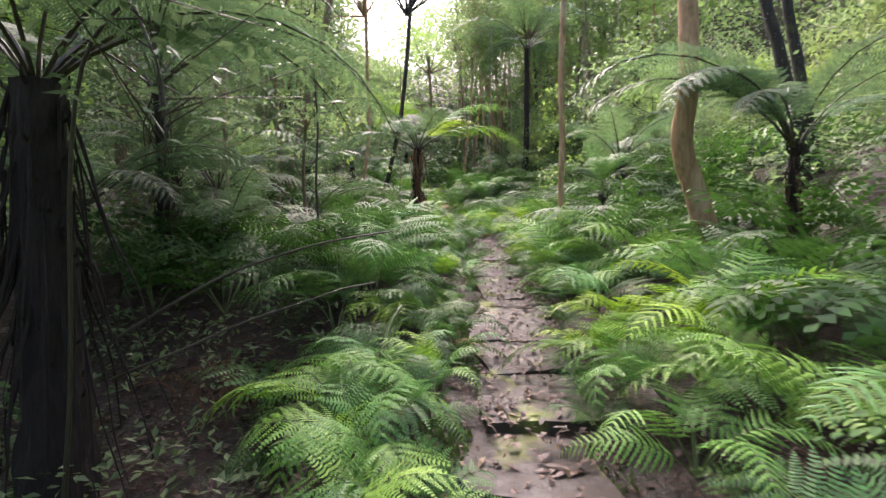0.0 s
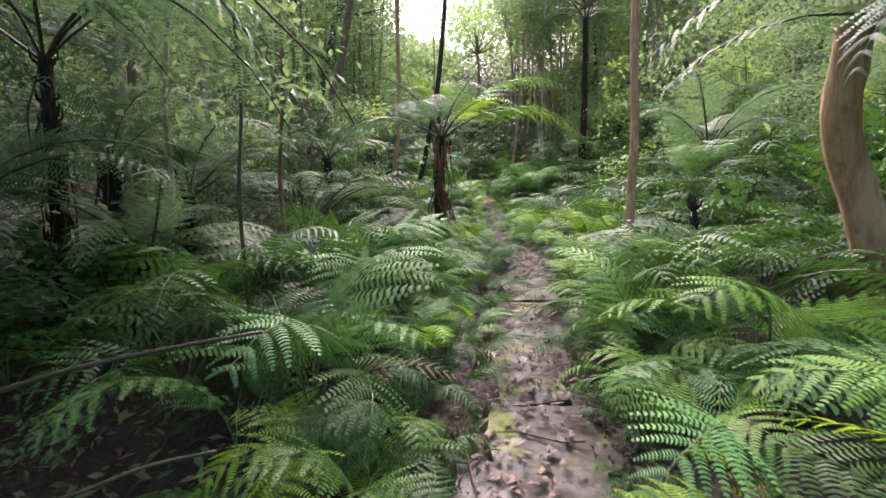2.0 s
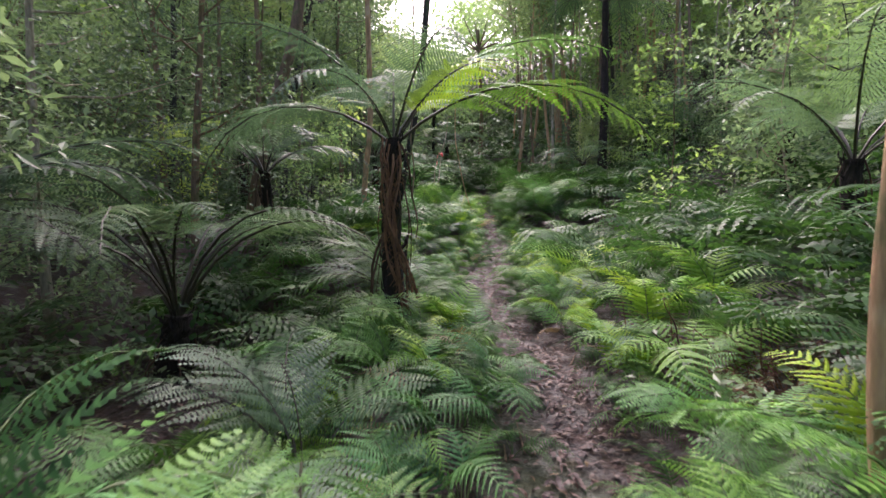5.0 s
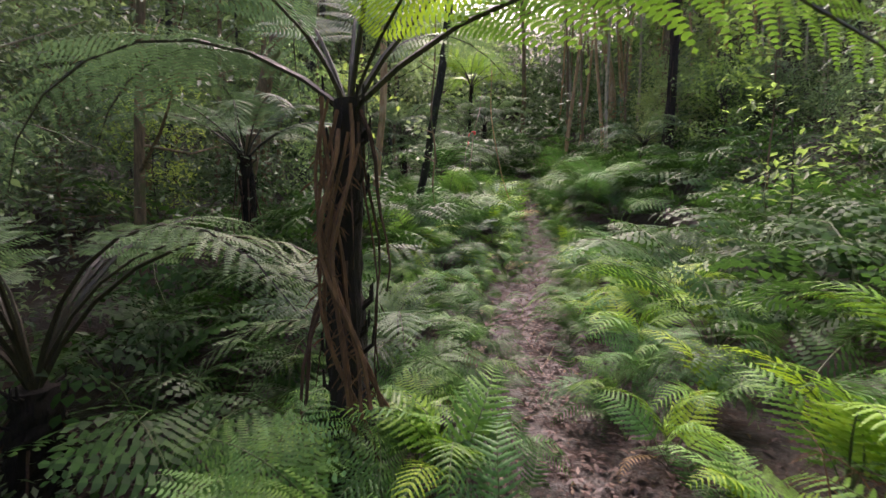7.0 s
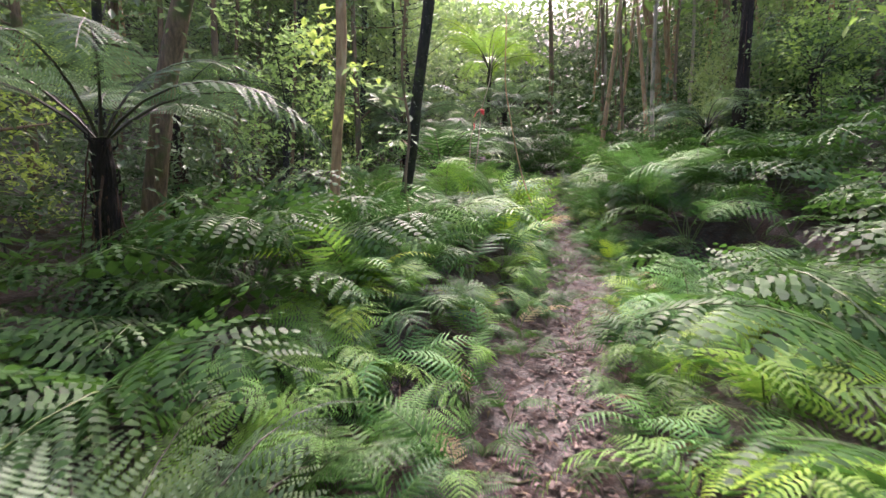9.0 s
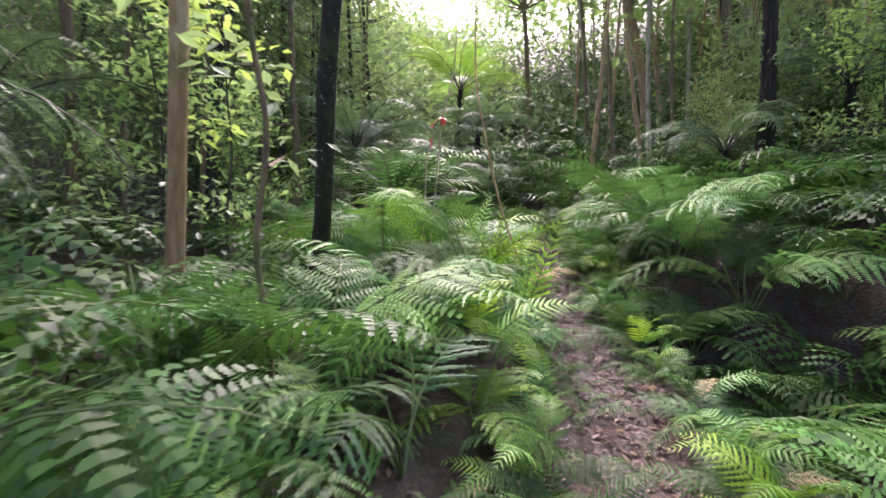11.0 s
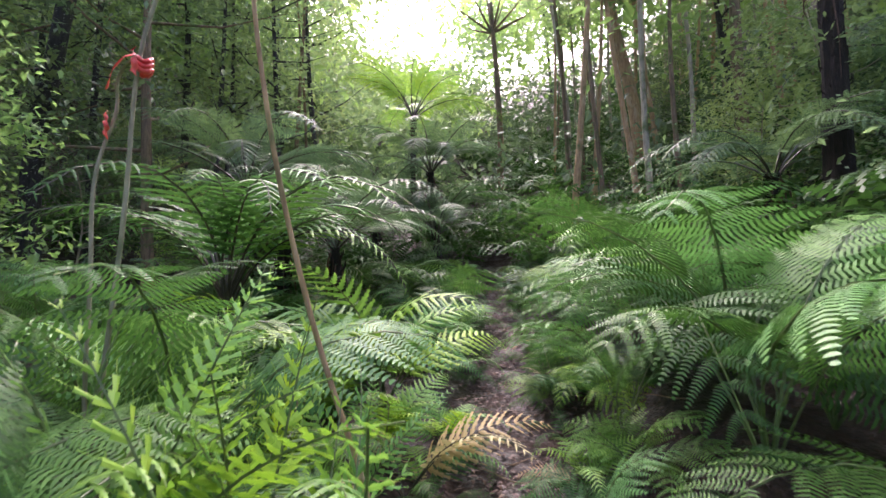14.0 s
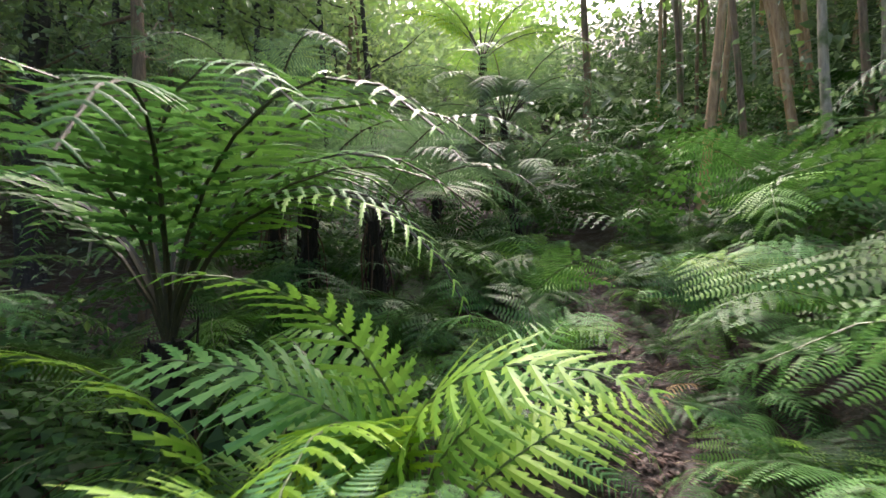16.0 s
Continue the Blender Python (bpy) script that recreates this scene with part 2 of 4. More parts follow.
def tube(points, radii, sides=8, rough=0.0, rng=None, cap=True):
    """A tapered tube along points."""
    p = np.asarray(points, float)
    r = np.asarray(radii, float) * np.ones(len(p))
    t = np.gradient(p, axis=0)
    t /= np.linalg.norm(t, axis=1)[:, None] + 1e-9
    ref = np.array([1.0, 0, 0]) if abs(t[0, 0]) < 0.8 else np.array([0, 1.0, 0])
    a = np.cross(t, ref)
    a /= np.linalg.norm(a, axis=1)[:, None] + 1e-9
    b = np.cross(t, a)
    ang = np.linspace(0, 2 * np.pi, sides, endpoint=False)
    rr = r[:, None] * np.ones(sides)
    if rough and rng is not None:
        rr = rr * (1 + rough * rng.uniform(-1, 1, rr.shape) + rough * 0.8 * np.sin(ang * 3 + rng.uniform(0, 6))[None])
    v = p[:, None] + rr[..., None] * (np.cos(ang)[None, :, None] * a[:, None] + np.sin(ang)[None, :, None] * b[:, None])
    f = []
    for i in range(len(p) - 1):
        for j in range(sides):
            k = (j + 1) % sides
            q = (i * sides + j, i * sides + k, (i + 1) * sides + k, (i + 1) * sides + j)
            f += [(q[0], q[1], q[2]), (q[0], q[2], q[3])]
    v = v.reshape(-1, 3)
    if cap:
        v = np.concatenate([v, p[-1:]])
        e = len(v) - 1
        f += [((len(p) - 1) * sides + j, (len(p) - 1) * sides + (j + 1) % sides, e) for j in range(sides)]
    return v, f


def rot_z(v, a):
    c, s = math.cos(a), math.sin(a)
    return v @ np.array([[c, s, 0], [-s, c, 0], [0, 0, 1]])


def rot_y(v, a):
    c, s = math.cos(a), math.sin(a)
    return v @ np.array([[c, 0, -s], [0, 1, 0], [s, 0, c]])


def rot_x(v, a):
    c, s = math.cos(a), math.sin(a)
    return v @ np.array([[1, 0, 0], [0, c, s], [0, -s, c]])


# ---- fern fronds ----


def frond(rng, length, width, pairs, lobes, lift, bend, stipe=0.22, blade=0.16, droop=0.25, slant=0.5, lean=0.0, twice=False, fat=1.0, comb=0.45, thin=4, cut=3):
    """A frond that leaves the origin along +x: a curved rachis with pinnae; twice: each pinna cut again into leaflets.
    Materials: 0 blade, 1 stalk."""
    g = Build()
    n = 26
    s = np.linspace(0, 1, n)
    ang = lift - bend * s ** 1.25
    step = length / (n - 1)
    x = np.concatenate([[0], np.cumsum(np.cos(ang[:-1]) * step)])
    z = np.concatenate([[0], np.cumsum(np.sin(ang[:-1]) * step)])
    y = lean * length * s ** 2
    P = np.stack([x, y, z], 1)
    Q = P[::3] if thin > 3 else P[::6]
    v, f = tube(Q, np.linspace(0.0065, 0.0015, len(Q)) * fat * (length ** 0.5), thin, cap=False)
    g.add(v, f, 1)
    T = np.gradient(P, axis=0)
    T /= np.linalg.norm(T, axis=1)[:, None]
    up = np.stack([-np.sin(ang), np.zeros(n), np.cos(ang)], 1)
    side = np.cross(up, T)
    for i in range(pairs):
        u = (i + 0.3) / pairs
        at = (stipe + (1 - stipe) * u) * (n - 1)
        k = min(int(at), n - 2)
        w = at - k
        base = P[k] * (1 - w) + P[k + 1] * w
        t, nn, sd = T[k], up[k], side[k]
        shape = (1 - u) ** 0.75 * min(1.0, 0.62 + 1.9 * u) + 0.03
        for sgn in (-1, 1):
            ln = width * shape * rng.uniform(0.88, 1.08)
            if rng.random() < 0.02:
                continue
            d = sd * sgn + t * (slant + 0.5 * u) + nn * rng.uniform(-0.12, 0.12)
            d /= np.linalg.norm(d)
            e = np.cross(nn, d)
            e /= np.linalg.norm(e)
            e = e + nn * rng.uniform(-0.25, 0.25)
            bw = blade * ln * (0.75 + 0.25 * (1 - u))
            dr = droop * rng.uniform(0.6, 1.4)

            def ax(q):
                q = np.asarray(q)
                return base + np.outer(q, d) * ln - np.outer(q ** 2, nn) * ln * dr + np.outer(q ** 2, t) * ln * 0.12

            if twice:
                m = lobes
                q0 = (np.arange(m) + 0.5) / m
                q1 = q0 + comb / m
                a0, a1 = ax(q0), ax(q1)
                wl = bw * (1 - q0) ** 0.6 * np.minimum(1, 0.6 + 2.5 * q0) + 0.004
                for s2 in (-1, 1):
                    off = s2 * e[None] * wl[:, None] + d[None] * wl[:, None] * 0.35 - nn[None] * wl[:, None] * 0.2
                    tip = (a0 + a1) / 2 + off
                    mid1 = a0 + off * 0.5 - d[None] * wl[:, None] * 0.04
                    mid2 = a1 + off * 0.5 + d[None] * wl[:, None] * 0.04
                    if cut == 1:
                        vv = np.stack([a0, tip, a1], 1).reshape(-1, 3)
                        ff = np.arange(m)[:, None] * 3 + np.array([[0, 1, 2]])
                    elif cut == 2:
                        vv = np.stack([a0, mid1 + off * 0.12, tip, a1], 1).reshape(-1, 3)
                        b0 = np.arange(m)[:, None] * 4
                        ff = np.concatenate([b0 + np.array([[0, 1, 3]]), b0 + np.array([[1, 2, 3]])])
                    else:
                        vv = np.stack([a0, mid1, tip, mid2, a1], 1).reshape(-1, 3)
                        b0 = np.arange(m)[:, None] * 5
                        ff = np.concatenate([b0 + np.array([[0, 1, 4]]), b0 + np.array([[1, 3, 4]]), b0 + np.array([[1, 2, 3]])])
                    g.add(vv, ff, 0)
            else:
                m = lobes
                q = np.linspace(0.0, 1.0, m + 1)
                A = ax(q)
                if m <= 2:
                    wl = bw
                    A = ax([0, 0.4, 1])
                    l = A[1] + e * wl - nn * wl * 0.15
                    r = A[1] - e * wl - nn * wl * 0.15
                    g.add([A[0], A[1], A[2], l, r], [(0, 1, 3), (1, 2, 3), (0, 4, 1), (1, 4, 2)], 0)
                else:
                    wl = bw * (1 - q[1:] ** 1.6) ** 0.9 * np.minimum(1, 0.7 + 2 * q[1:]) + 0.002
                    wl[-1] = 0.001
                    for s2 in (-1, 1):
                        off = s2 * e[None] * wl[:, None] - nn[None] * wl[:, None] * 0.22
                        tip = A[1:] + off + d[None] * wl[:, None] * 0.1
                        notch = A[:-1] + off * 0.5 - d[None] * 0.0
                        vv = np.stack([A[:-1], A[1:], tip, notch], 1).reshape(-1, 3)
                        b0 = np.arange(m)[:, None] * 4
                        if s2 < 0:
                            ff = np.concatenate([b0 + np.array([[0, 1, 2]]), b0 + np.array([[0, 2, 3]])])
                        else:
                            ff = np.concatenate([b0 + np.array([[0, 2, 1]]), b0 + np.array([[0, 3, 2]])])
                        g.add(vv, ff, 0)
    return g


def frond_set(name, count, seed, mats, **kw):
    out = []
    for i in range(count):
        rng = np.random.default_rng(seed + i)
        k = dict(kw)
        k["lift"] = kw["lift"] + rng.uniform(-0.15, 0.15)
        k["bend"] = kw["bend"] * rng.uniform(0.85, 1.15)
        k["lean"] = rng.uniform(-0.12, 0.12)
        g = frond(rng, **k)
        out.append((g.arrays(), g.mesh(name, mats)))
    return out


NEAR = frond_set("fern_frond", 6, 10, [FERN, STALK_GREEN], length=1.1, width=0.36, pairs=11, lobes=13, lift=1.28, bend=2.15, blade=0.19, droop=0.3, stipe=0.26, slant=0.5, twice=True, comb=0.6, cut=2)
TALL = frond_set("fern_frond", 4, 15, [FERN, STALK_GREEN], length=1.6, width=0.4, pairs=14, lobes=16, lift=1.38, bend=2.2, blade=0.185, droop=0.32, stipe=0.3, slant=0.5, twice=True, comb=0.58, cut=2)
PLAIN = frond_set("fern_frond", 4, 18, [FERN, STALK_GREEN], length=1.15, width=0.25, pairs=19, lobes=6, lift=1.3, bend=2.35, blade=0.095, droop=0.35, stipe=0.24, slant=0.35)
ARCHED = frond_set("fern_frond", 4, 24, [FERN, STALK], length=1.9, width=0.34, pairs=24, lobes=6, lift=1.36, bend=2.75, blade=0.08, droop=0.3, stipe=0.24, slant=0.3, fat=1.3)
MID = frond_set("fern_frond", 4, 20, [FERN, STALK_GREEN], length=1.1, width=0.36, pairs=10, lobes=8, lift=1.28, bend=2.1, blade=0.2, droop=0.32, stipe=0.26, slant=0.5, twice=True, comb=0.7, cut=2)
FAR = frond_set("fern_frond", 3, 30, [FERN, STALK_GREEN], length=1.05, width=0.34, pairs=8, lobes=5, lift=1.28, bend=2.1, blade=0.21, thin=3, droop=0.35, stipe=0.26, slant=0.55, twice=True, comb=1.0, cut=1)
YOUNG = frond_set("fern_frond", 4, 40, [FERN_YOUNG_OR_LIT, STALK_GREEN], length=0.98, width=0.25, pairs=17, lobes=6, lift=1.35, bend=2.1, blade=0.11, droop=0.28, stipe=0.24, slant=0.4)
LACY = frond_set("fern_frond", 3, 50, [FERN_TREE, STALK], length=1.35, width=0.34, pairs=18, lobes=13, lift=1.05, bend=1.75, droop=0.25, blade=0.13, twice=True, comb=0.7, cut=2)
SWORD = frond_set("fern_frond", 3, 55, [FERN_YOUNG_OR_LIT, STALK_GREEN], length=0.85, width=0.14, pairs=20, lobes=3, lift=1.35, bend=0.9, blade=0.12, slant=0.45)
UPRIGHT = frond_set("fern_frond", 3, 58, [FERN_YOUNG_OR_LIT, STALK_GREEN], length=0.95, width=0.19, pairs=13, lobes=3, lift=1.48, bend=0.6, blade=0.13, slant=0.75, stipe=0.2, droop=0.1)
TREEF = frond_set("tree_fern_frond", 4, 60, [FERN_TREE, STALK], length=2.1, width=0.46, pairs=22, lobes=15, lift=0.95, bend=1.95, stipe=0.22, blade=0.15, droop=0.32, twice=True, fat=1.4, comb=0.66, cut=2)
TREEF_BRIGHT = frond_set("tree_fern_frond", 3, 70, [FERN_YOUNG_OR_LIT, STALK], length=2.0, width=0.44, pairs=22, lobes=13, lift=0.95, bend=1.8, stipe=0.22, blade=0.15, droop=0.32, twice=True, fat=1.4, comb=0.7, cut=2)
ROSETTE = frond_set("tree_fern_frond", 3, 76, [FERN_TREE, STALK], length=2.5, width=0.42, pairs=19, lobes=14, lift=1.32, bend=2.1, stipe=0.4, blade=0.15, droop=0.32, twice=True, fat=1.8, comb=0.66, cut=2)
DRY = frond_set("dry_frond", 2, 80, [FERN_DRY, STALK], length=0.85, width=0.22, pairs=16, lobes=5, lift=0.9, bend=1.9, blade=0.1)

# ---- ground, path and litter ----


def spaced(lo, hi, near_lo, near_hi, step, grow=1.22):
    a = list(np.arange(near_lo, near_hi + step, step))
    d = step
    while a[-1] < hi:
        d *= grow
        a.append(a[-1] + d)
    d = step
    while a[0] > lo:
        d *= grow
        a.insert(0, a[0] - d)
    return np.array(a)


def make_ground():
    xs, ys = spaced(-900, 900, -4.0, 4.5, 0.11), spaced(-900, 900, -1.5, 25.0, 0.13)
    X, Y = np.meshgrid(xs, ys)
    Z = land(X, Y)
    rng = np.random.default_rng(3)
    Z = Z + rng.normal(0, 0.007, Z.shape)
    v = np.stack([X, Y, Z], -1).reshape(-1, 3)
    w = len(xs)
    i, j = np.meshgrid(np.arange(len(ys) - 1), np.arange(w - 1), indexing="ij")
    a = (i * w + j).ravel()
    f = np.concatenate([np.stack([a, a + 1, a + w + 1], 1), np.stack([a, a + w + 1, a + w], 1)])
    g = Build()
    g.add(v, f)
    return tagged(new("ground", g.mesh("ground", [GROUND], smooth=True)), "damp reddish-brown forest floor with leaf litter and bare earth", "ground", kind="structure")


ground = make_ground()


def slab_mesh(rng, lx, ly, h):
    """A worn stone slab with broken edges."""
    bm = bmesh.new()
    bmesh.ops.create_cube(bm, size=1)
    bmesh.ops.subdivide_edges(bm, edges=bm.edges[:], cuts=4, use_grid_fill=True)
    for v in bm.verts:
        v.co = Vector((v.co.x * lx, v.co.y * ly, v.co.z * h))
        edge = max(abs(v.co.x) / lx, abs(v.co.y) / ly)
        q = noise.noise_vector(v.co * 5 + Vector((rng.random() * 0.1, lx * 40, ly * 70)))
        v.co += Vector((q.x * 0.06, q.y * 0.05, q.z * 0.014))
        if edge > 0.45 and v.co.z > 0:
            v.co.z -= 0.01
    me = bpy.data.meshes.new("slab")
    bm.to_mesh(me)
    bm.free()
    me.materials.append(SLAB)
    return me


def add_slabs():
    rng = random.Random(4)
    y = 1.62
    while y < 5.9:
        ly = rng.uniform(0.42, 0.6) if y < 3.9 else rng.uniform(0.75, 0.95)
        lx = rng.uniform(0.5, 0.62) if y < 3.9 else rng.uniform(0.36, 0.44)
        cy = y + ly / 2
        slope = math.degrees(math.atan2(float(np.interp(cy + 0.3, PATH_Y, PATH_Z) - np.interp(cy - 0.3, PATH_Y, PATH_Z)), 0.6)) if y > 2.5 else rng.uniform(2, 4)
        ob = new("path_slab", slab_mesh(rng, lx, ly, 0.13))
        ob.matrix_world = pose(float(path_x(cy)) + rng.uniform(-0.04, 0.04) - (0.06 if y > 3.9 else 0), cy, zat(float(path_x(cy)), cy) - 0.02, slope + rng.uniform(-1.5, 0.5), rng.uniform(-2, 2), rng.uniform(-7, 7))
        tagged(ob, "worn wet stone slab with mossy edges set in the path", "path slab", "slabs of the path")
        y += ly + rng.uniform(-0.01, 0.02)


add_slabs()


def add_litter():
    rng = np.random.default_rng(8)
    g = Build()
    for _ in range(10500):
        y = rng.uniform(0.6, 23.0)
        d = rng.normal(0, 0.24) if rng.random() < 0.65 else rng.uniform(-2.6, 2.6)
        x = float(path_x(y)) + d
        z = zat(x, y) + rng.uniform(0.004, 0.022)
        if 1.6 < y < 5.9 and abs(d) < 0.28:
            if rng.random() < 0.2:
                continue
            z += 0.05
        l, w = rng.uniform(0.015, 0.042), rng.uniform(0.006, 0.015)
        c = rng.uniform(0.0, 0.018)
        v = np.array([[-l, 0, 0], [-l * 0.2, -w, c], [-l * 0.1, w, c * 1.4], [l * 0.4, w * 0.7, c], [l * 0.45, -w * 0.7, c], [l, 0, c * rng.uniform(-0.2, 1)]])
        v = rot_z(rot_y(v, rng.normal(0, 0.2)), rng.uniform(0, 6.3)) + [x, y, z]
        g.add(v, [(0, 1, 2), (1, 4, 3), (1, 3, 2), (4, 5, 3)])
    tagged(new("leaf_litter", g.mesh("leaf_litter", [LITTER])), "fallen reddish-brown leaves scattered over the path", "leaf litter", kind="stuff")
    g = Build()
    for _ in range(150):
        y = rng.uniform(0.8, 22.0)
        x = float(path_x(y)) + rng.normal(0, 0.7)
        a = rng.uniform(0, 3.14)
        l = rng.uniform(0.12, 0.5)
        q = np.linspace(-0.5, 0.5, 5)
        px, py = x + np.cos(a) * l * q, y + np.sin(a) * l * q + 0.02 * np.sin(q * 7)
        v, f = tube(np.stack([px, py, land(px, py) + 0.014 + (0.05 if 1.6 < y < 5.9 else 0)], 1), [0.006, 0.006, 0.005, 0.004, 0.002], 5)
        g.add(v, f)
    tagged(new("fallen_twigs", g.mesh("fallen_twigs", [BARK_BROWN])), "thin brown fallen twigs among the leaves", "twigs", kind="stuff")


add_litter()

# ---- ferns ----


def cam_x(y):
    r = np.array(ROWS)
    return float(np.interp(y, r[:, 2] * METRES, r[:, 1] * METRES))



def fern(x, y, size, fronds, seed, count=7, label="green fern with arching feathery fronds on the forest floor", low=0.0, dry=0.0, name="fern", z=None, spread=None):
    """One fern: an empty at its root, and its fronds."""
    rng = random.Random(seed)
    root = new(name)
    root.empty_display_size = 0.05
    root.matrix_world = Matrix.Translation((x, y, (zat(x, y) - 0.02) if z is None else z))
    tagged(root, label, "fern", "ferns on the forest floor")
    a0 = rng.uniform(0, 6.3)
    for i in range(count):
        me = rng.choice(fronds)[1] if rng.random() >= dry else rng.choice(DRY)[1]
        a = a0 + i * 6.283 / count + rng.uniform(-0.3, 0.3)
        if spread is not None:
            a = math.radians(spread[0]) + math.radians(spread[1]) * (i / max(1, count - 1) - 0.5) + rng.uniform(-0.15, 0.15)
        k = size * rng.uniform(0.72, 1.1)
        reach = 0.75 * k * max(v.co.x for v in me.vertices)
        tx, ty = x + math.cos(a) * reach, y + math.sin(a) * reach
        if k > 0.5 and 0 < ty < 16.8 and (abs(tx - cam_x(ty)) < 0.3 or (tx - cam_x(ty)) * (x - cam_x(y)) < 0):
            a += math.pi + rng.uniform(-0.4, 0.4)
        part = new("frond", me)
        part.parent = root
        part.matrix_basis = Matrix.Rotation(a, 4, "Z") @ Matrix.Rotation(rng.uniform(-0.32, 0.25) + low, 4, "Y") @ Matrix.Rotation(rng.uniform(-0.5, 0.5), 4, "X") @ Matrix.Scale(k, 4)
    return root


placed = []


def free(x, y, gap):
    return all((x - a) ** 2 + (y - b) ** 2 > (gap * 0.5 + c * 0.5) ** 2 for a, b, c in placed)


# large ferns of their own places: x, y, size, kind, number of fronds
FERNS_BY_THE_STEPS = [
    (1.1, 1.35, 0.55, "near", 6), (1.75, 1.7, 1.0, "plain", 9), (-0.25, 1.75, 0.55, "near", 7), (1.9, 2.4, 0.7, "tall", 7), (1.5, 2.5, 1.1, "young", 8),
    (-0.32, 2.75, 0.62, "near", 8), (1.9, 3.3, 1.0, "near", 7), (1.2, 3.6, 0.9, "near", 8), (-0.9, 3.9, 0.8, "tall", 6), (-0.6, 4.1, 1.25, "near", 10),
    (1.55, 4.9, 0.95, "near", 8), (-0.75, 5.6, 1.25, "near", 8), (-1.1, 6.3, 0.8, "tall", 7),
]
FERNS_BY_THE_GULLY = [
    (-0.4, 6.6, 0.9, "lacy", 8), (1.9, 6.7, 1.0, "young", 8), (-0.2, 7.9, 0.7, "near", 7), (1.6, 8.7, 1.0, "young", 8), (-0.45, 8.95, 0.85, "near", 8),
    (2.3, 9.2, 1.1, "young", 9), (1.25, 9.3, 0.8, "young", 7), (1.0, 10.1, 0.9, "young", 8), (-0.65, 9.85, 1.2, "lacy", 13), (1.75, 10.6, 1.05, "young", 8),
    (1.2, 11.6, 1.0, "young", 8), (2.2, 12.4, 0.9, "young", 8), (-0.9, 12.6, 0.95, "near", 8),
]
FERNS_BEFORE_THE_HOLLOW = [
    (0.8, 13.2, 0.6, "young", 6), (-0.62, 13.3, 1.05, "plain", 9), (-1.1, 13.4, 1.1, "near", 8), (2.7, 13.8, 0.8, "tall", 8), (-0.8, 14.2, 1.15, "plain", 9),
    (0.95, 14.3, 0.5, "near", 6), (-0.45, 14.5, 0.9, "young", 8), (-1.25, 15.2, 0.95, "tall", 8), (0.8, 15.2, 0.5, "near", 6), (-0.7, 15.3, 0.85, "tall", 9),
    (2.9, 15.3, 0.85, "tall", 8), (-0.95, 15.75, 1.3, "sword", 9), (0.95, 16.2, 0.85, "tall", 9),
]
FERNS_BY_THE_POLE = [
    (-1.7, 16.3, 1.0, "tall", 8), (-1.15, 16.4, 0.9, "tall", 9), (1.9, 16.6, 1.0, "tall", 9), (-0.62, 16.75, 1.0, "sword", 9), (1.3, 17.0, 1.05, "tall", 10),
    (-0.65, 17.4, 0.7, "young", 8), (-1.2, 17.5, 1.35, "young", 8), (2.3, 17.6, 1.1, "tall", 9), (0.8, 17.7, 0.8, "tall", 9), (1.55, 18.0, 1.15, "tall", 10),
    (-0.85, 18.1, 1.45, "young", 9), (-2.9, 18.5, 0.95, "tall", 8), (1.0, 18.9, 0.95, "tall", 9),
]
FERNS_AT_THE_TOP = [
    (-3.6, 18.9, 0.9, "tall", 8), (-2.6, 19.3, 0.9, "tall", 8), (-0.6, 19.4, 0.8, "near", 8), (-1.8, 19.7, 0.85, "tall", 8), (-3.2, 19.9, 1.0, "tall", 8),
    (0.55, 20.0, 1.0, "near", 8), (-3.7, 20.2, 1.0, "tall", 8), (-1.0, 20.4, 1.0, "near", 8), (1.2, 20.6, 0.9, "tall", 8),
]
KINDS = {"near": NEAR, "plain": PLAIN, "lacy": LACY, "young": YOUNG, "sword": SWORD, "tall": TALL}
LABELS = {"plain": "green fern with simple arching feather fronds beside the path", "tall": "tall green fern with long arching feathery fronds",  "near": "green fern with arching feathery fronds beside the path", "lacy": "grey-green lacy fern with wide wet fronds beside the path",
          "young": "bright yellow-green young fern with soft fronds beside the path", "sword": "bright green sword fern with upright narrow fronds beside the path"}
for i, (x, y, size, kind, count) in enumerate((*FERNS_BY_THE_STEPS, *FERNS_BY_THE_GULLY, *FERNS_BEFORE_THE_HOLLOW, *FERNS_BY_THE_POLE, *FERNS_AT_THE_TOP)):
    if (y > 13 and x < -0.5) or (y > 16 and x > 1.0):
        size *= 1.22
    fern(x, y, size, KINDS[kind], 500 + i, count, LABELS[kind], dry=0.06 if kind == "near" else 0.0)
    placed.append((x, y, 0.55 * size))


fern(-0.36, 15.72, 1.45, UPRIGHT, 610, 8, LABELS["sword"], spread=(140, 220))
fern(-0.58, 15.95, 1.25, UPRIGHT, 616, 7, LABELS["sword"])
fern(-0.42, 17.15, 1.15, DRY, 617, 4, "yellowed dying fern beside the path", spread=(-40, 120))
fern(0.0, 8.35, 0.75, YOUNG, 611, 8, LABELS["young"])
fern(1.2, 4.8, 1.0, YOUNG, 612, 8, LABELS["young"])
fern(-0.58, 5.0, 1.2, PLAIN, 613, 9, LABELS["plain"])
fern(-0.68, 16.1, 1.3, PLAIN, 614, 8, LABELS["plain"], spread=(170, 280))
fern(-1.2, 12.2, 1.1, YOUNG, 615, 8, LABELS["young"])
fern(1.25, 4.15, 0.7, NEAR, 601, 7, "fern with yellowing dry fronds beside the path", dry=0.55)
fern(-0.85, 15.2, 0.7, TALL, 602, 8, "tall fern with some yellowed drooping fronds", dry=0.3)
fern(-0.85, 16.6, 0.8, NEAR, 603, 7, "fern with yellowing dry fronds beside the path", dry=0.3)
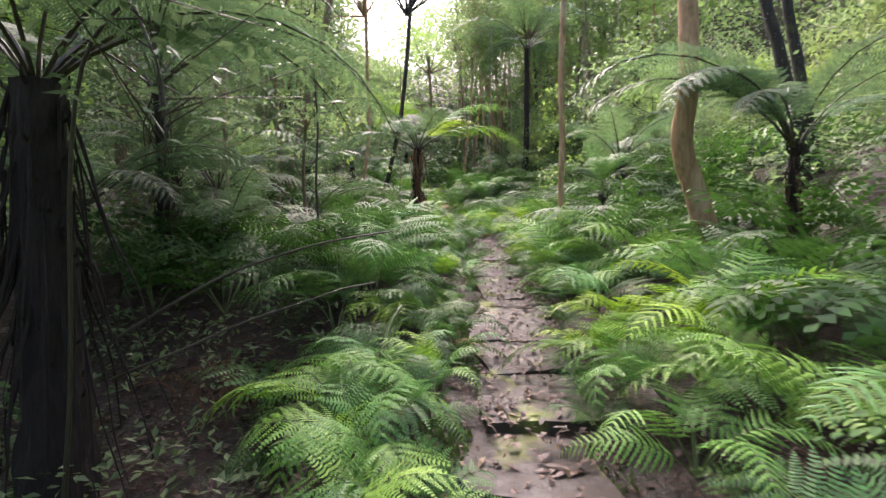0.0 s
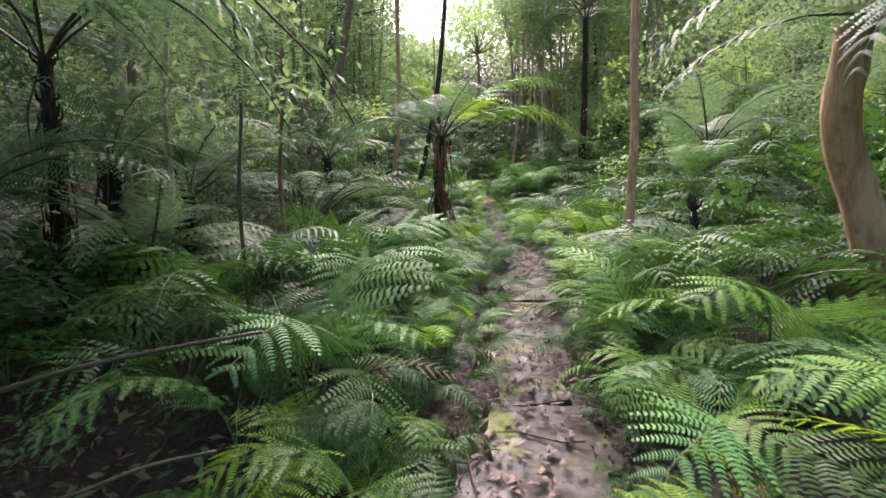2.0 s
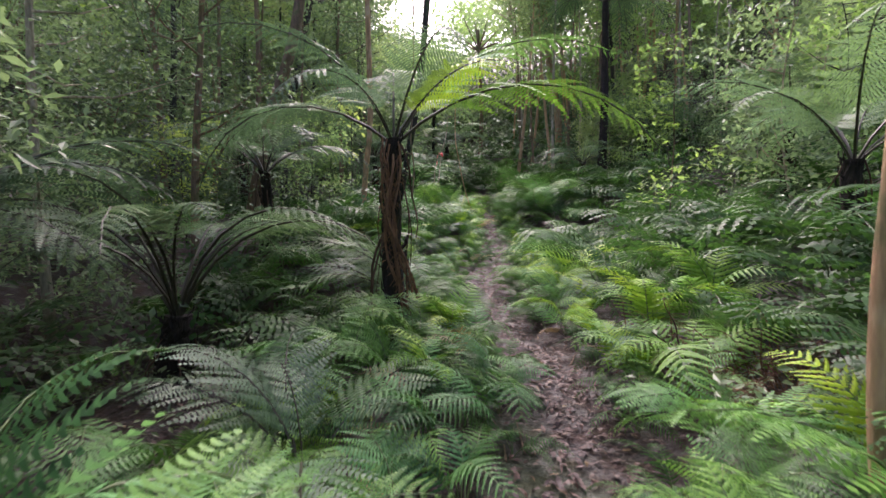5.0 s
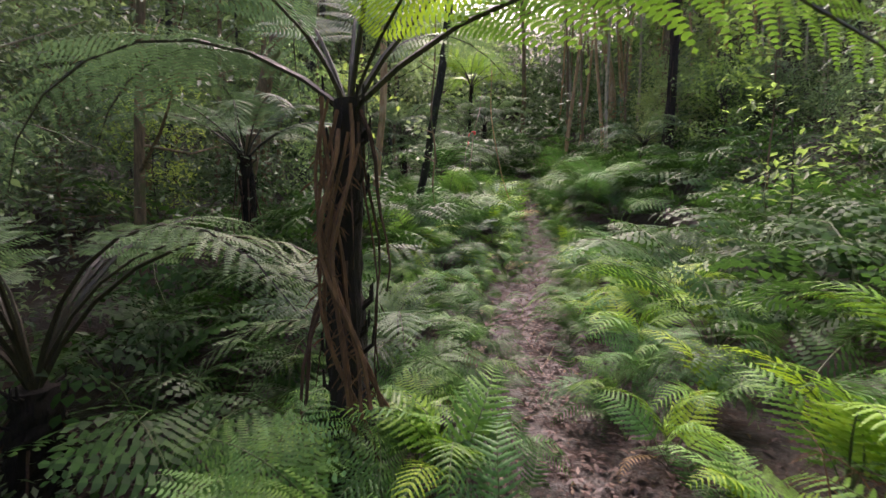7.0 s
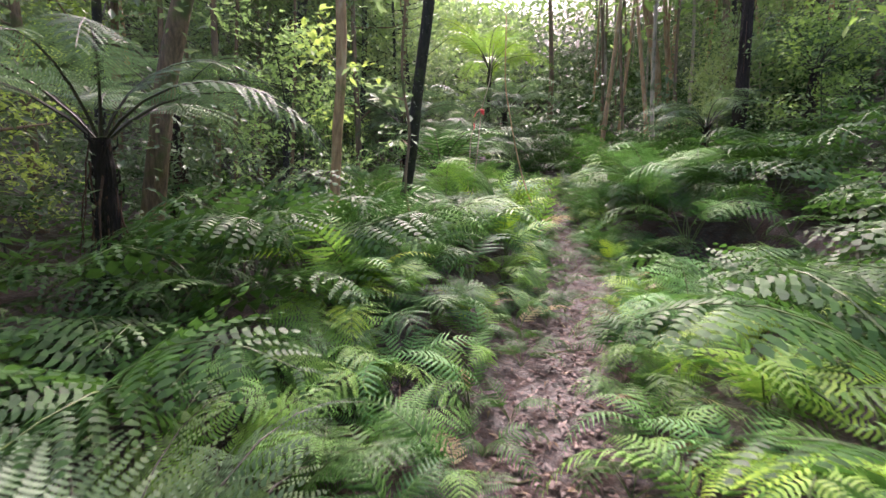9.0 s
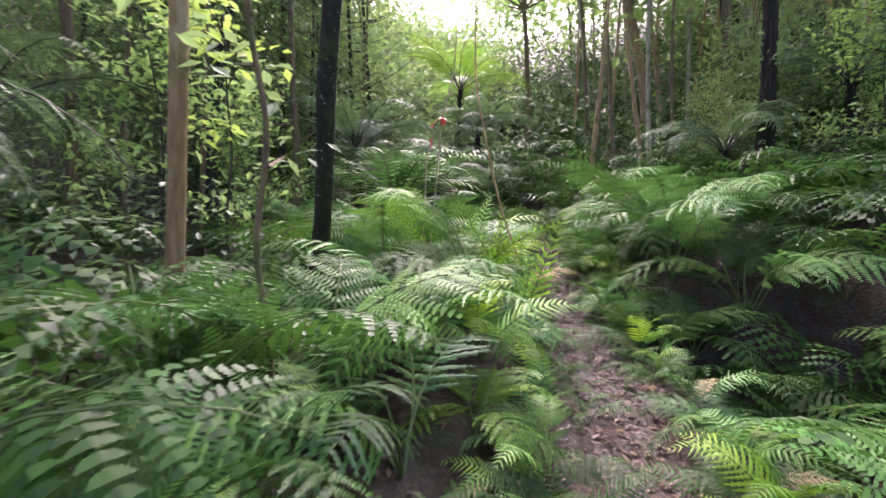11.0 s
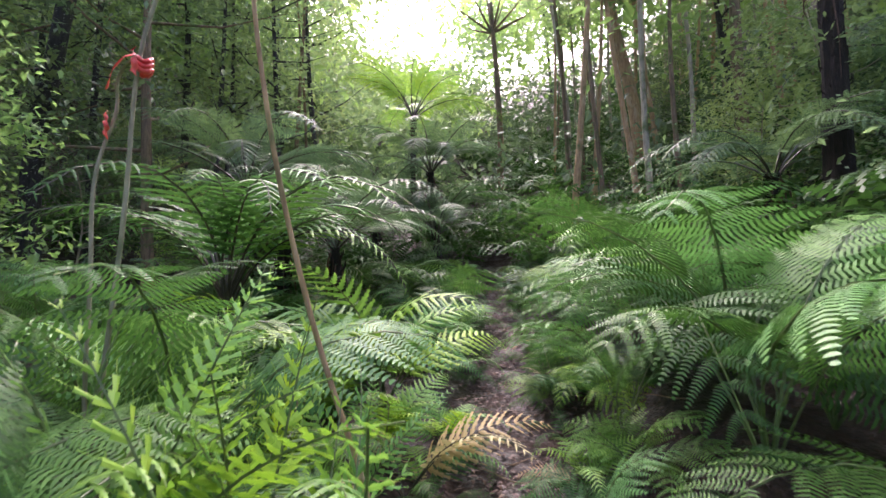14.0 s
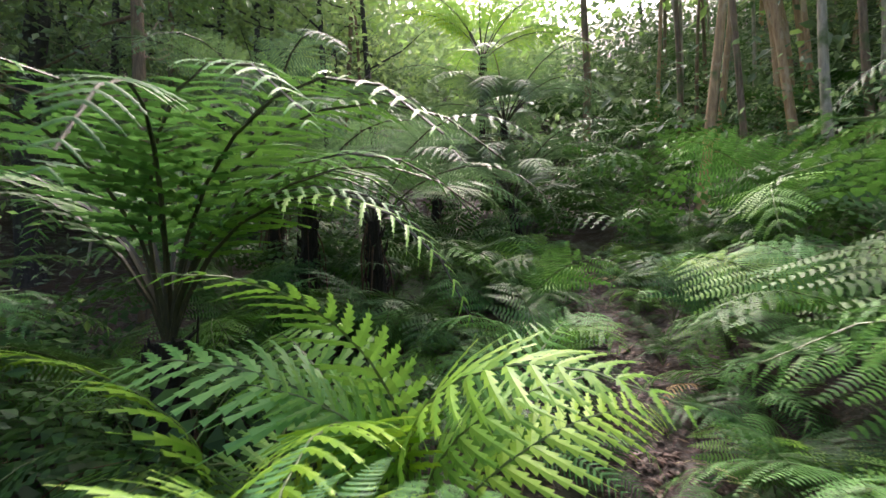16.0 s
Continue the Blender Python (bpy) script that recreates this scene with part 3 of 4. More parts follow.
fern(2.0, 8.4, 0.9, NEAR, 604, 7, "fern with some brown dead fronds", dry=0.35)
for y in (-0.5, -1.3, -2.2, -3.0):
    for x in (-1.5, 1.3, 2.3, -2.5):
        fern(x + 0.3 * math.sin(7 * y + x), y + 0.2 * math.cos(5 * x), 0.9, MID, int(700 + 10 * x - 7 * y), 7)


def scatter_ferns():
    rng = random.Random(21)
    spots = []
    for _ in range(30000):
        y = rng.uniform(0.9, 23.0)
        x = float(path_x(y)) + rng.choice((-1, 1)) * (0.3 + 3.4 * rng.random() ** 1.3)
        d = abs(x - float(path_x(y)))
        size = rng.uniform(0.85, 1.4) * (1.1 if y > 11 else 1.0) * (0.62 if d < 0.6 else 0.85 if d < 1.0 else 1.0)
        if abs(x - cam_x(y)) < 0.3 + 0.8 * size:
            size = min(size, 0.62)
        if d < 0.2 + 0.35 * size or (y < 2.3 and x > 0 and d < 0.6):
            continue
        side = x - float(path_x(y))
        hollow = (-3.4 < x < -0.45 and y < 2.7) or (-3.2 < x < -1.0 and 2.7 <= y < 4.2) or (0.75 < side < 2.5 and 13.3 < y < 14.9) or (-3.6 < x < -0.95 and 5.9 < y < 9.2) or (0.85 < side < 1.9 and 7.0 < y < 8.3) or (2.2 < x < 3.8 and 4.3 < y < 5.6)
        if hollow:
            continue
        if not free(x, y, (0.55 if size < 0.8 else 0.4) * size):
            continue
        placed.append((x, y, 0.4 * size))
        spots.append((min(d, abs(x - cam_x(y))) if y < 17.5 else d, x, y, size))
    spots.sort()
    joined = []
    for k in range(6):
        r2 = random.Random(70 + k)
        g = Build()
        for i in range(7):
            (v, f, m), _ = r2.choice(PLAIN if k == 4 else NEAR)
            v = rot_z(rot_y(rot_x(v * r2.uniform(0.75, 1.1), r2.uniform(-0.5, 0.5)), r2.uniform(-0.25, 0.3)), i * 0.9 + r2.uniform(-0.3, 0.3))
            g.add(v, f, m)
        joined.append(g.mesh("fern", [FERN_YOUNG_OR_LIT if k == 5 else FERN, STALK_GREEN]))
    rest = Build()
    for i, (d, x, y, size) in enumerate(spots):
        if i < 78:
            kind = "young" if rng.random() < (0.65 if x > 0.9 and 7 < y < 14 else 0.15) else "plain" if rng.random() < (0.65 if size < 0.75 else 0.3) else "near"
            fern(x, y, size, YOUNG if kind == "young" else PLAIN if kind == "plain" else NEAR, 900 + i, 7, LABELS[kind], dry=0.08)
        elif i < 200:
            ob = new("fern", joined[5] if x > 1.2 and 6.5 < y < 14 and rng.random() < 0.55 else rng.choice(joined))
            ob.matrix_world = Matrix.Translation((x, y, zat(x, y) - 0.02)) @ Matrix.Rotation(rng.uniform(0, 6.3), 4, "Z") @ Matrix.Scale(size * rng.uniform(1.0, 1.2), 4)
            tagged(ob, "green fern with arching feathery fronds on the forest floor", "fern", "ferns on the forest floor")
        else:
            carpet_fern(rest, rng, x, y, size * 1.1, MID if d < 1.9 else FAR)
    # low ferns along both edges of the path
    y = 1.9
    while y < 22.5:
        for sgn in (-1, 1):
            x = float(path_x(y)) + sgn * rng.uniform(0.25, 0.38) * (1.25 if y < 4 else 1.0)
            carpet_fern(rest, rng, x, y + rng.uniform(-0.2, 0.2), rng.uniform(0.36, 0.52), PLAIN if rng.random() < 0.6 else NEAR)
        y += rng.uniform(0.36, 0.52)
    return rest


def carpet_fern(g, rng, x, y, size, kind=FAR):
    z, a = zat(x, y), rng.uniform(0, 6)
    for i in range(5):
        (v, f, m), _ = rng.choice(kind)
        g.add(rot_z(rot_y(rot_x(v * size * rng.uniform(0.7, 1.1), rng.uniform(-0.5, 0.5)), rng.uniform(-0.2, 0.25)), a + i * 1.257 + rng.uniform(-0.3, 0.3)) + [x, y, z], f, m)


def far_ferns(g):
    """The carpet of ferns further from the path."""
    rng = random.Random(33)
    for _ in range(310):
        y = rng.uniform(-5.0, 36.0)
        sgn = -1 if rng.random() < 0.45 else 1
        x = float(path_x(y)) + sgn * (rng.uniform(3.2, 10.0) if y < 22 else rng.uniform(0.0, 9.0))
        carpet_fern(g, rng, x, y, rng.uniform(1.1, 1.9))
    for _ in range(130):
        carpet_fern(g, rng, rng.uniform(-1.5, 7.5), rng.uniform(23.5, 40), rng.uniform(1.3, 2.0))
    tagged(new("fern_carpet", g.mesh("fern_carpet", [FERN, STALK_GREEN])), "dense green ferns covering the forest floor", "ferns", kind="stuff")


far_ferns(scatter_ferns())


# ---- tree ferns ----


def tree_fern(x, y, height, fronds, seed, count=10, size=1.0, radius=0.08, lean=(0, 0), label="tree fern with a dark fibrous trunk and long arching fronds", fibres=14, azim=None, low=0.0, own=(), flare=0.0, bright=()):
    rng = random.Random(seed)
    nr = np.random.default_rng(seed)
    z0 = zat(x, y) - 0.08
    root = new("tree_fern")
    root.matrix_world = Matrix.Translation((x, y, z0))
    tagged(root, label, "tree fern", "tree ferns")
    s = np.linspace(0, 1, 18)
    P = np.stack([lean[0] * s + 0.03 * np.sin(s * 4 + seed), lean[1] * s, s * height], 1)
    g = Build()
    v, f = tube(P, radius * (1.25 - 0.35 * s + 0.35 * (1 - s) ** 4), 14, 0.13, nr)
    g.add(v, f, 0)
    # old frond bases
    for i in range(int(26 + height * 22)):
        t = rng.uniform(0.25, 1.0)
        c = np.array([np.interp(t, s, P[:, k]) for k in range(3)])
        a = rng.uniform(0, 6.3)
        o = np.array([math.cos(a), math.sin(a), 0])
        l = rng.uniform(0.03, 0.09)
        v, f = tube([c + o * radius * 0.8, c + o * (radius + l * 0.5) + [0, 0, l * 0.6], c + o * (radius + l * 0.55) + [0, 0, l * 1.5]], [0.013, 0.009, 0.004], 5)
        g.add(v, f, 0)
    ob = new("trunk", g.mesh("trunk", [FIBRE], smooth=False))
    ob.parent = root
    if fibres:
        g = Build()
        for i in range(fibres):
            t = rng.uniform(0.45, 1.0)
            c = np.array([np.interp(t, s, P[:, k]) for k in range(3)])
            a = rng.uniform(0, 6.3)
            o = np.array([math.cos(a), math.sin(a), 0])
            ln = min(c[2] - 0.02, rng.uniform(0.5, 1.6) * (1.5 if flare else 1.0))
            q = np.linspace(0, 1, 8)
            out = radius + flare * rng.uniform(0.3, 1.0) * q ** 1.6 * ln + rng.uniform(0.0, 0.18) * np.sin(q * 1.9) + 0.02 * np.sin(q * 9 + i)
            pts = c[None] + o[None] * out[:, None] - np.array([0, 0, 1.0])[None] * (q * ln)[:, None]
            v, f = tube(pts, np.linspace(0.009, 0.003, 8) * rng.uniform(0.6, 1.5), 5)
            g.add(v, f, 0)
        ob = new("hanging_stalks", g.mesh("hanging_stalks", [FIBRE if flare else FIBRE_BROWN]))
        ob.parent = root
    top = Vector(P[-1])
    for i in range(count):
        a = i * 6.283 / count + rng.uniform(-0.25, 0.25) if azim is None or i >= len(azim) else math.radians(azim[i])
        ob = new("frond", rng.choice(fronds)[1])
        ob.parent = root
        ob.matrix_basis = Matrix.Translation(top - Vector((0, 0, 0.05))) @ Matrix.Rotation(a, 4, "Z") @ Matrix.Rotation(rng.uniform(-0.3, 0.2) + low, 4, "Y") @ Matrix.Rotation(rng.uniform(-0.2, 0.2), 4, "X") @ Matrix.Scale(size * rng.uniform(0.8, 1.08), 4)
    # Fronds whose scale is in bright get yellow-green leaf colour, as if backlit.
    for az, lift, k in own:
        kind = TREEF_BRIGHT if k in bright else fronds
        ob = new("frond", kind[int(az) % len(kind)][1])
        ob.parent = root
        ob.matrix_basis = Matrix.Translation(top - Vector((0, 0, 0.05))) @ Matrix.Rotation(math.radians(az), 4, "Z") @ Matrix.Rotation(-lift, 4, "Y") @ Matrix.Scale(k, 4)
    return root


tree_fern(-2.2, 2.6, 2.4, TREEF, 1, 12, 1.0, 0.13, fibres=44, flare=0.22, low=-0.05, own=[(38, -0.12, 1.45), (55, -0.05, 1.35), (18, -0.1, 1.15), (75, 0.1, 1.2), (-20, -0.1, 0.9)])
tree_fern(3.75, 5.0, 1.5, TREEF, 2, 7, 1.05, 0.045, low=-0.15, own=[(183, 0.12, 1.5), (205, 0.0, 1.25), (165, 0.1, 1.35), (228, -0.2, 1.0)])
# Its overhead fronds have the light from behind put into their leaf colour.
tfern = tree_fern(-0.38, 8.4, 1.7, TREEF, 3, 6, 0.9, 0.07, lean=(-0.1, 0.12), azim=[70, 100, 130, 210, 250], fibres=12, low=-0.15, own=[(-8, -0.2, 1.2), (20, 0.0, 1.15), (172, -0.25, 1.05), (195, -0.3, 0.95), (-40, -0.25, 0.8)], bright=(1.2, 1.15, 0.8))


def hang_dead_fronds(root, seed):
    """Brown dead fronds that hang down in front of the trunk."""
    rng = random.Random(seed)
    g = Build()
    for i in range(9):
        a = np.array([-0.08 + rng.uniform(-0.07, 0.09), -0.02 + rng.uniform(-0.1, 0.08), 1.6 + rng.uniform(-0.1, 0.1)])
        e = np.array([0.1 + rng.uniform(-0.08, 0.08), -0.12 + rng.uniform(-0.08, 0.08), rng.uniform(0.15, 0.6)])
        q = np.linspace(0, 1, 14)
        p = a[None] * (1 - q)[:, None] + e[None] * q[:, None]
        p[:, 0] += 0.03 * np.sin(q * 9 + i) - 0.06 * np.sin(q * 3.1)
        p[:, 1] += 0.02 * np.cos(q * 7 + 2 * i) - 0.08 * np.sin(q * 3.1)
        v, f = tube(p, 0.003 + 0.006 * rng.random() * np.abs(np.sin(q * 13 + i)) + 0.003, 5)
        g.add(v, f)
        for k in range(2, 13):
            for s in (-1, 1):
                o = np.array([s * rng.uniform(0.02, 0.06), rng.uniform(-0.04, 0.02), -rng.uniform(0.03, 0.08)])
                g.add([p[k], p[k] + o * 0.6 + [0, 0, 0.012], p[k] + o], [(0, 1, 2)])
    part = new("dead_fronds", g.mesh("dead_fronds", [DEAD_FROND]))
    part.parent = root
    tagged(part, "brown withered fronds hanging down the trunk")


hang_dead_fronds(tfern, 3)
tree_fern(-2.55, 8.7, 0.75, ROSETTE, 4, 15, 1.0, 0.13, low=0.05, fibres=6, label="tree fern with a bundle of bare dark stalks and wide fronds")
tree_fern(-3.5, 7.3, 1.4, TREEF, 21, 12, 1.2, 0.08)
tree_fern(-3.0, 5.0, 2.1, TREEF, 19, 8, 1.1, 0.045, own=[(-15, -0.1, 1.0), (20, 0.0, 1.05), (-50, -0.15, 0.95)])
tree_fern(2.25, 6.5, 0.75, TALL, 20, 8, 0.7, 0.022, fibres=0, label="small green tree fern on a thin dark stem", low=-0.1)
tree_fern(-2.5, 5.3, 0.5, TREEF, 28, 9, 0.8, 0.06, fibres=0, label="low tree fern with spreading grey-green fronds")
tree_fern(-3.5, 4.5, 0.9, TREEF, 29, 11, 0.95, 0.07, fibres=4, label="low tree fern with spreading grey-green fronds")
tree_fern(-3.6, 6.2, 1.5, TREEF, 5, 10, 1.0, 0.08)
tree_fern(-4.1, 21.2, 1.9, TREEF, 6, 12, 1.3, 0.09)
tree_fern(-2.2, 20.3, 1.2, TREEF, 7, 11, 1.05, 0.07, own=[(-30, 0.1, 1.1)])
tree_fern(-3.1, 20.5, 1.35, TREEF, 23, 12, 1.15, 0.08, low=0.0, fibres=8, label="dense tree fern with broad arching silvery-green fronds")
tree_fern(-3.5, 17.7, 0.8, TALL, 24, 11, 0.95, 0.06, low=-0.1, label="low tree fern with dark stem and arching green fronds", fibres=5)
tree_fern(-2.3, 18.2, 1.15, ARCHED, 17, 13, 1.25, 0.09, low=-0.02, own=[(-15, 0.08, 1.35), (-38, 0.05, 1.25), (10, 0.1, 1.35), (32, 0.12, 1.3), (-4, -0.12, 1.2), (60, 0.1, 1.3), (200, 0.1, 1.2)], fibres=6, label="large low fern with dark glossy arching fronds")
tree_fern(-1.5, 23.3, 0.9, TREEF, 26, 12, 1.0, 0.06, fibres=0, label="low tree fern with spreading grey-green fronds")
tree_fern(-2.8, 23.6, 1.3, TREEF, 27, 12, 1.1, 0.07, fibres=4, label="low tree fern with spreading grey-green fronds")
tree_fern(-1.9, 24.7, 2.0, TREEF, 8, 11, 1.15, 0.07, low=0.05, own=[(-80, 0.0, 1.25), (-40, 0.0, 1.3), (-115, 0.0, 1.2)])
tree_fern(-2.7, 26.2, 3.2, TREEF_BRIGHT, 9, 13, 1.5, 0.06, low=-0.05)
tree_fern(3.0, 20.6, 1.0, TREEF, 10, 11, 0.95, 0.05, low=0.12)
tree_fern(5.0, 20.8, 1.5, TREEF, 11, 11, 1.1, 0.06, low=0.1)
tree_fern(3.6, 20.4, 5.9, TREEF, 18, 13, 2.0, 0.1, low=0.1, label="tall tree fern with a dark slender trunk and wide silvery fronds")
tree_fern(-3.5, 12.2, 1.4, TREEF, 12, 11, 1.1, 0.08)
tree_fern(-5.5, 15.0, 1.9, TREEF, 13, 9, 1.2, 0.09)
tree_fern(3.6, 9.5, 1.1, TREEF, 14, 9, 1.0, 0.08)
tree_fern(5.3, 13.6, 1.6, TREEF, 15, 9, 1.1, 0.08)
tree_fern(-5.5, 5.0, 2.0, TREEF, 16, 9, 1.1, 0.09)

# ---- trees ----


def stem(P, r0, r1, seed, name, mat, sides=12, rough=0.05):
    g = Build()
    P = np.asarray(P, float)
    q = np.linspace(0, 1, 26)
    t = np.linspace(0, 1, len(P))
    pts = np.stack([np.interp(q, t, P[:, k]) for k in range(3)], 1)
    for _ in range(3):
        pts[1:-1] = (pts[:-2] + pts[1:-1] * 2 + pts[2:]) / 4
    rng = np.random.default_rng(seed)
    pts[:, :2] += 0.012 * np.stack([np.sin(q * 17 + seed), np.cos(q * 13 + seed * 2)], 1)
    v, f = tube(pts, r0 + (r1 - r0) * q + r0 * 0.45 * np.exp(-q * 26), sides, rough, rng)
    g.add(v, f)
    return g.mesh(name, [mat], smooth=True)


def leaves(rng, centre, spread, count, size, g, flat=0.5, m=0):
    """Small folded leaves round a point."""
    c = rng.normal(0, 1, (count, 3)) * np.asarray(spread) + np.asarray(centre)
    a = rng.uniform(0, 6.283, count)
    tilt = rng.normal(0.25, flat, count)
    roll = rng.normal(0, flat, count)
    l = size * rng.uniform(0.7, 1.3, count)
    d = np.stack([np.cos(a) * np.cos(tilt), np.sin(a) * np.cos(tilt), -np.sin(tilt)], 1)
    sd = np.stack([-np.sin(a), np.cos(a), np.zeros(count)], 1)
    upv = np.cross(d, sd)
    sd = sd * np.cos(roll)[:, None] + upv * np.sin(roll)[:, None]
    nn = np.cross(d, sd)
    w = l * 0.23
    p0 = c
    p1 = c + d * (l * 0.45)[:, None] + sd * w[:, None] + nn * (w * 0.3)[:, None]
    p2 = c + d * l[:, None]
    p3 = c + d * (l * 0.45)[:, None] - sd * w[:, None] + nn * (w * 0.3)[:, None]
    v = np.stack([p0, p1, p2, p3], 1).reshape(-1, 3)
    b = np.arange(count)[:, None] * 4
    g.add(v, np.concatenate([b + np.array([[0, 1, 2]]), b + np.array([[0, 2, 3]])]), m)


def tree_parts(seed, height, radius, crown_from, crown_r, clumps, per, leaf, bark, foliage, bend=0.5):
    """Meshes of a slender forest tree: trunk with limbs, and its crown."""
    rng = np.random.default_rng(seed)
    q = np.linspace(0, 1, 14)
    bx, by = rng.uniform(-bend, bend, 2)
    P = np.stack([bx * q ** 1.5 + 0.12 * np.sin(q * 5 + seed), by * q ** 1.5 + 0.12 * np.cos(q * 4 + seed), q * height], 1)
    g, c = Build(), Build()
    v, f = tube(P, radius * (1 - 0.75 * q) + radius * 0.5 * np.exp(-q * 30), 9, 0.06, rng)
    g.add(v, f)
    for i in range(clumps):
        t = crown_from + (1 - crown_from) * (i + rng.random()) / clumps
        b = np.array([np.interp(t, q, P[:, k]) for k in range(3)])
        a = rng.uniform(0, 6.28)
        ln = crown_r * rng.uniform(0.45, 1.1) * (1.1 - 0.5 * t)
        end = b + np.array([math.cos(a) * ln, math.sin(a) * ln, ln * rng.uniform(0.1, 0.7)])
        mid = (b + end) / 2 + np.array([0, 0, -0.08 * ln])
        v, f = tube([b, mid, end], [radius * 0.3 * (1.1 - t) + 0.008, radius * 0.2 * (1.1 - t) + 0.006, 0.004], 5)
        g.add(v, f)
        leaves(rng, end, (crown_r * 0.24, crown_r * 0.24, crown_r * 0.15), per, leaf, c)
        leaves(rng, mid, (crown_r * 0.2, crown_r * 0.2, crown_r * 0.12), per // 2, leaf, c)
    return g.mesh("trunk", [bark], smooth=True), c.mesh("crown", [foliage])


def tree_model(label, *args, **kw):
    t, c = tree_parts(*args, **kw)
    return t, c, label


def plant_tree(model, x, y, turn, scale, name="tree", category="tree", group="forest trees"):
    root = new(name)
    root.matrix_world = Matrix.Translation((x, y, zat(x, y) - 0.1)) @ Matrix.Rotation(turn, 4, "Z") @ Matrix.Scale(scale, 4)
    for nm, me in (("trunk", model[0]), ("crown", model[1])):
        ob = new(nm, me)
        ob.parent = root
    return tagged(root, model[2], category, group)


TREES = [
    tree_model("slender brown-barked forest tree with a small-leaved green crown", 1, 9.5, 0.1, 0.22, 2.3, 22, 62, 0.2, BARK_BROWN, LEAF),
    tree_model("thin dark-trunked forest tree with an airy green crown", 2, 11, 0.085, 0.25, 2.2, 22, 62, 0.2, BARK_DARK, LEAF),
    tree_model("pale-barked forest tree with a loose green crown", 3, 10, 0.09, 0.2, 2.3, 22, 62, 0.2, BARK_PALE, LEAF),
    tree_model("slender tan-barked tree with a bright green crown", 4, 8.5, 0.07, 0.22, 2.0, 20, 62, 0.18, BARK_TAN, LEAF_BRIGHT_OR_LIT),
]
TREES += [
    tree_model("slender brown-barked forest tree with a small-leaved green crown", 1, 9.5, 0.09, 0.22, 2.3, 22, 120, 0.115, BARK_BROWN, LEAF_DARK),
    tree_model("slender pale-barked forest tree with a small-leaved green crown", 2, 10, 0.08, 0.2, 2.2, 22, 120, 0.115, BARK_PALE, LEAF),
    tree_model("slender tan-barked tree with a bright small-leaved crown", 4, 8.5, 0.07, 0.22, 2.0, 20, 120, 0.11, BARK_TAN, LEAF_BRIGHT_OR_LIT),
]
TREES += [
    tree_model("tall thin reddish-brown tree with a bare trunk", 5, 10, 0.075, 0.6, 1.6, 10, 50, 0.2, BARK_TAN, LEAF, bend=1.0),
    tree_model("tall thin brown tree with a bare trunk and high crown", 6, 11, 0.06, 0.6, 1.6, 10, 50, 0.2, BARK_BROWN, LEAF, bend=0.8),
    tree_model("tall thin pale tree with a bare trunk and high crown", 7, 10, 0.05, 0.6, 1.5, 10, 50, 0.2, BARK_PALE, LEAF, bend=0.9),
]
SHRUBS = [
    tree_model("leafy understorey shrub with pale green leaves", 14, 3.0, 0.02, 0.15, 1.0, 14, 90, 0.1, BARK_PALE, LEAF, bend=0.4),
    tree_model("leafy understorey shrub with dark green leaves", 11, 2.6, 0.02, 0.12, 1.0, 14, 100, 0.1, BARK_BROWN, LEAF_DARK, bend=0.3),
    tree_model("leafy understorey sapling with broad green leaves", 12, 3.6, 0.022, 0.2, 0.95, 14, 100, 0.11, BARK_PALE, LEAF_DARK, bend=0.4),
    tree_model("bright green understorey sapling with thin leaves", 13, 3.2, 0.016, 0.25, 0.85, 12, 80, 0.1, BARK_DARK, LEAF_BRIGHT_OR_LIT, bend=0.4),
]


def woods():
    rng = random.Random(5)
    spots = []

    def far_enough(x, y, gap):
        return all((x - a) ** 2 + (y - b) ** 2 > gap * gap for a, b in spots)

    n = 0
    for _ in range(6000):
        y = rng.uniform(-8, 44)
        x = rng.uniform(-22, 22)
        d = x - float(path_x(y))
        if (-4.6 if y < 20 else -4.0) < d < 5.2 and y < 26:
            continue
        if math.hypot(x + 2.4, y - 26.5) < 4.5:
            continue
        if 13 < y < 24 and 0 < d < 8.5:
            continue
        if y > 27 and -0.30 < (x + 0.4) / (y - 8) < -0.10:
            continue
        if y > 24 and -0.1 <= (x + 0.4) / (y - 8) < 0.24 and n % 3:
            n += 1
            continue
        if not far_enough(x, y, 1.75):
            continue
        spots.append((x, y))
        # Brighter crowns on the right put its hazy light into leaf colour.
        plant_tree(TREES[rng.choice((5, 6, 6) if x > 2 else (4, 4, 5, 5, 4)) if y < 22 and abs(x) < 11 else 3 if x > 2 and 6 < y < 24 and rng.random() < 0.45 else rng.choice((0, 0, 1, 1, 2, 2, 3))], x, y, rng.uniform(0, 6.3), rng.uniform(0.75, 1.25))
        n += 1
        if n >= 76:
            break
    n = 0
    for _ in range(3000):
        right = rng.random() < 0.6
        x, y = (rng.uniform(0.8, 9), rng.uniform(23, 34)) if right else (rng.uniform(-10, -5.6), rng.uniform(15, 30))
        if not far_enough(x, y, 0.8):
            continue
        spots.append((x, y))
        plant_tree(TREES[rng.choice((7, 8, 9)) if right else rng.choice((1, 8))], x, y, rng.uniform(0, 6.3), rng.uniform(0.75, 1.2))
        n += 1
        if n >= 60:
            break
    n = 0
    for _ in range(6000):
        y = rng.uniform(2, 34)
        x = rng.uniform(-11, 12)
        d = x - float(path_x(y))
        if (-3.8 if y < 19 else -3.2) < d < (4.4 if y < 19 else 3.6):
            continue
        if y > 20 and -0.3 < (x + 0.4) / (y - 8) < -0.10:
            continue
        if not far_enough(x, y, 0.9):
            continue
        spots.append((x, y))
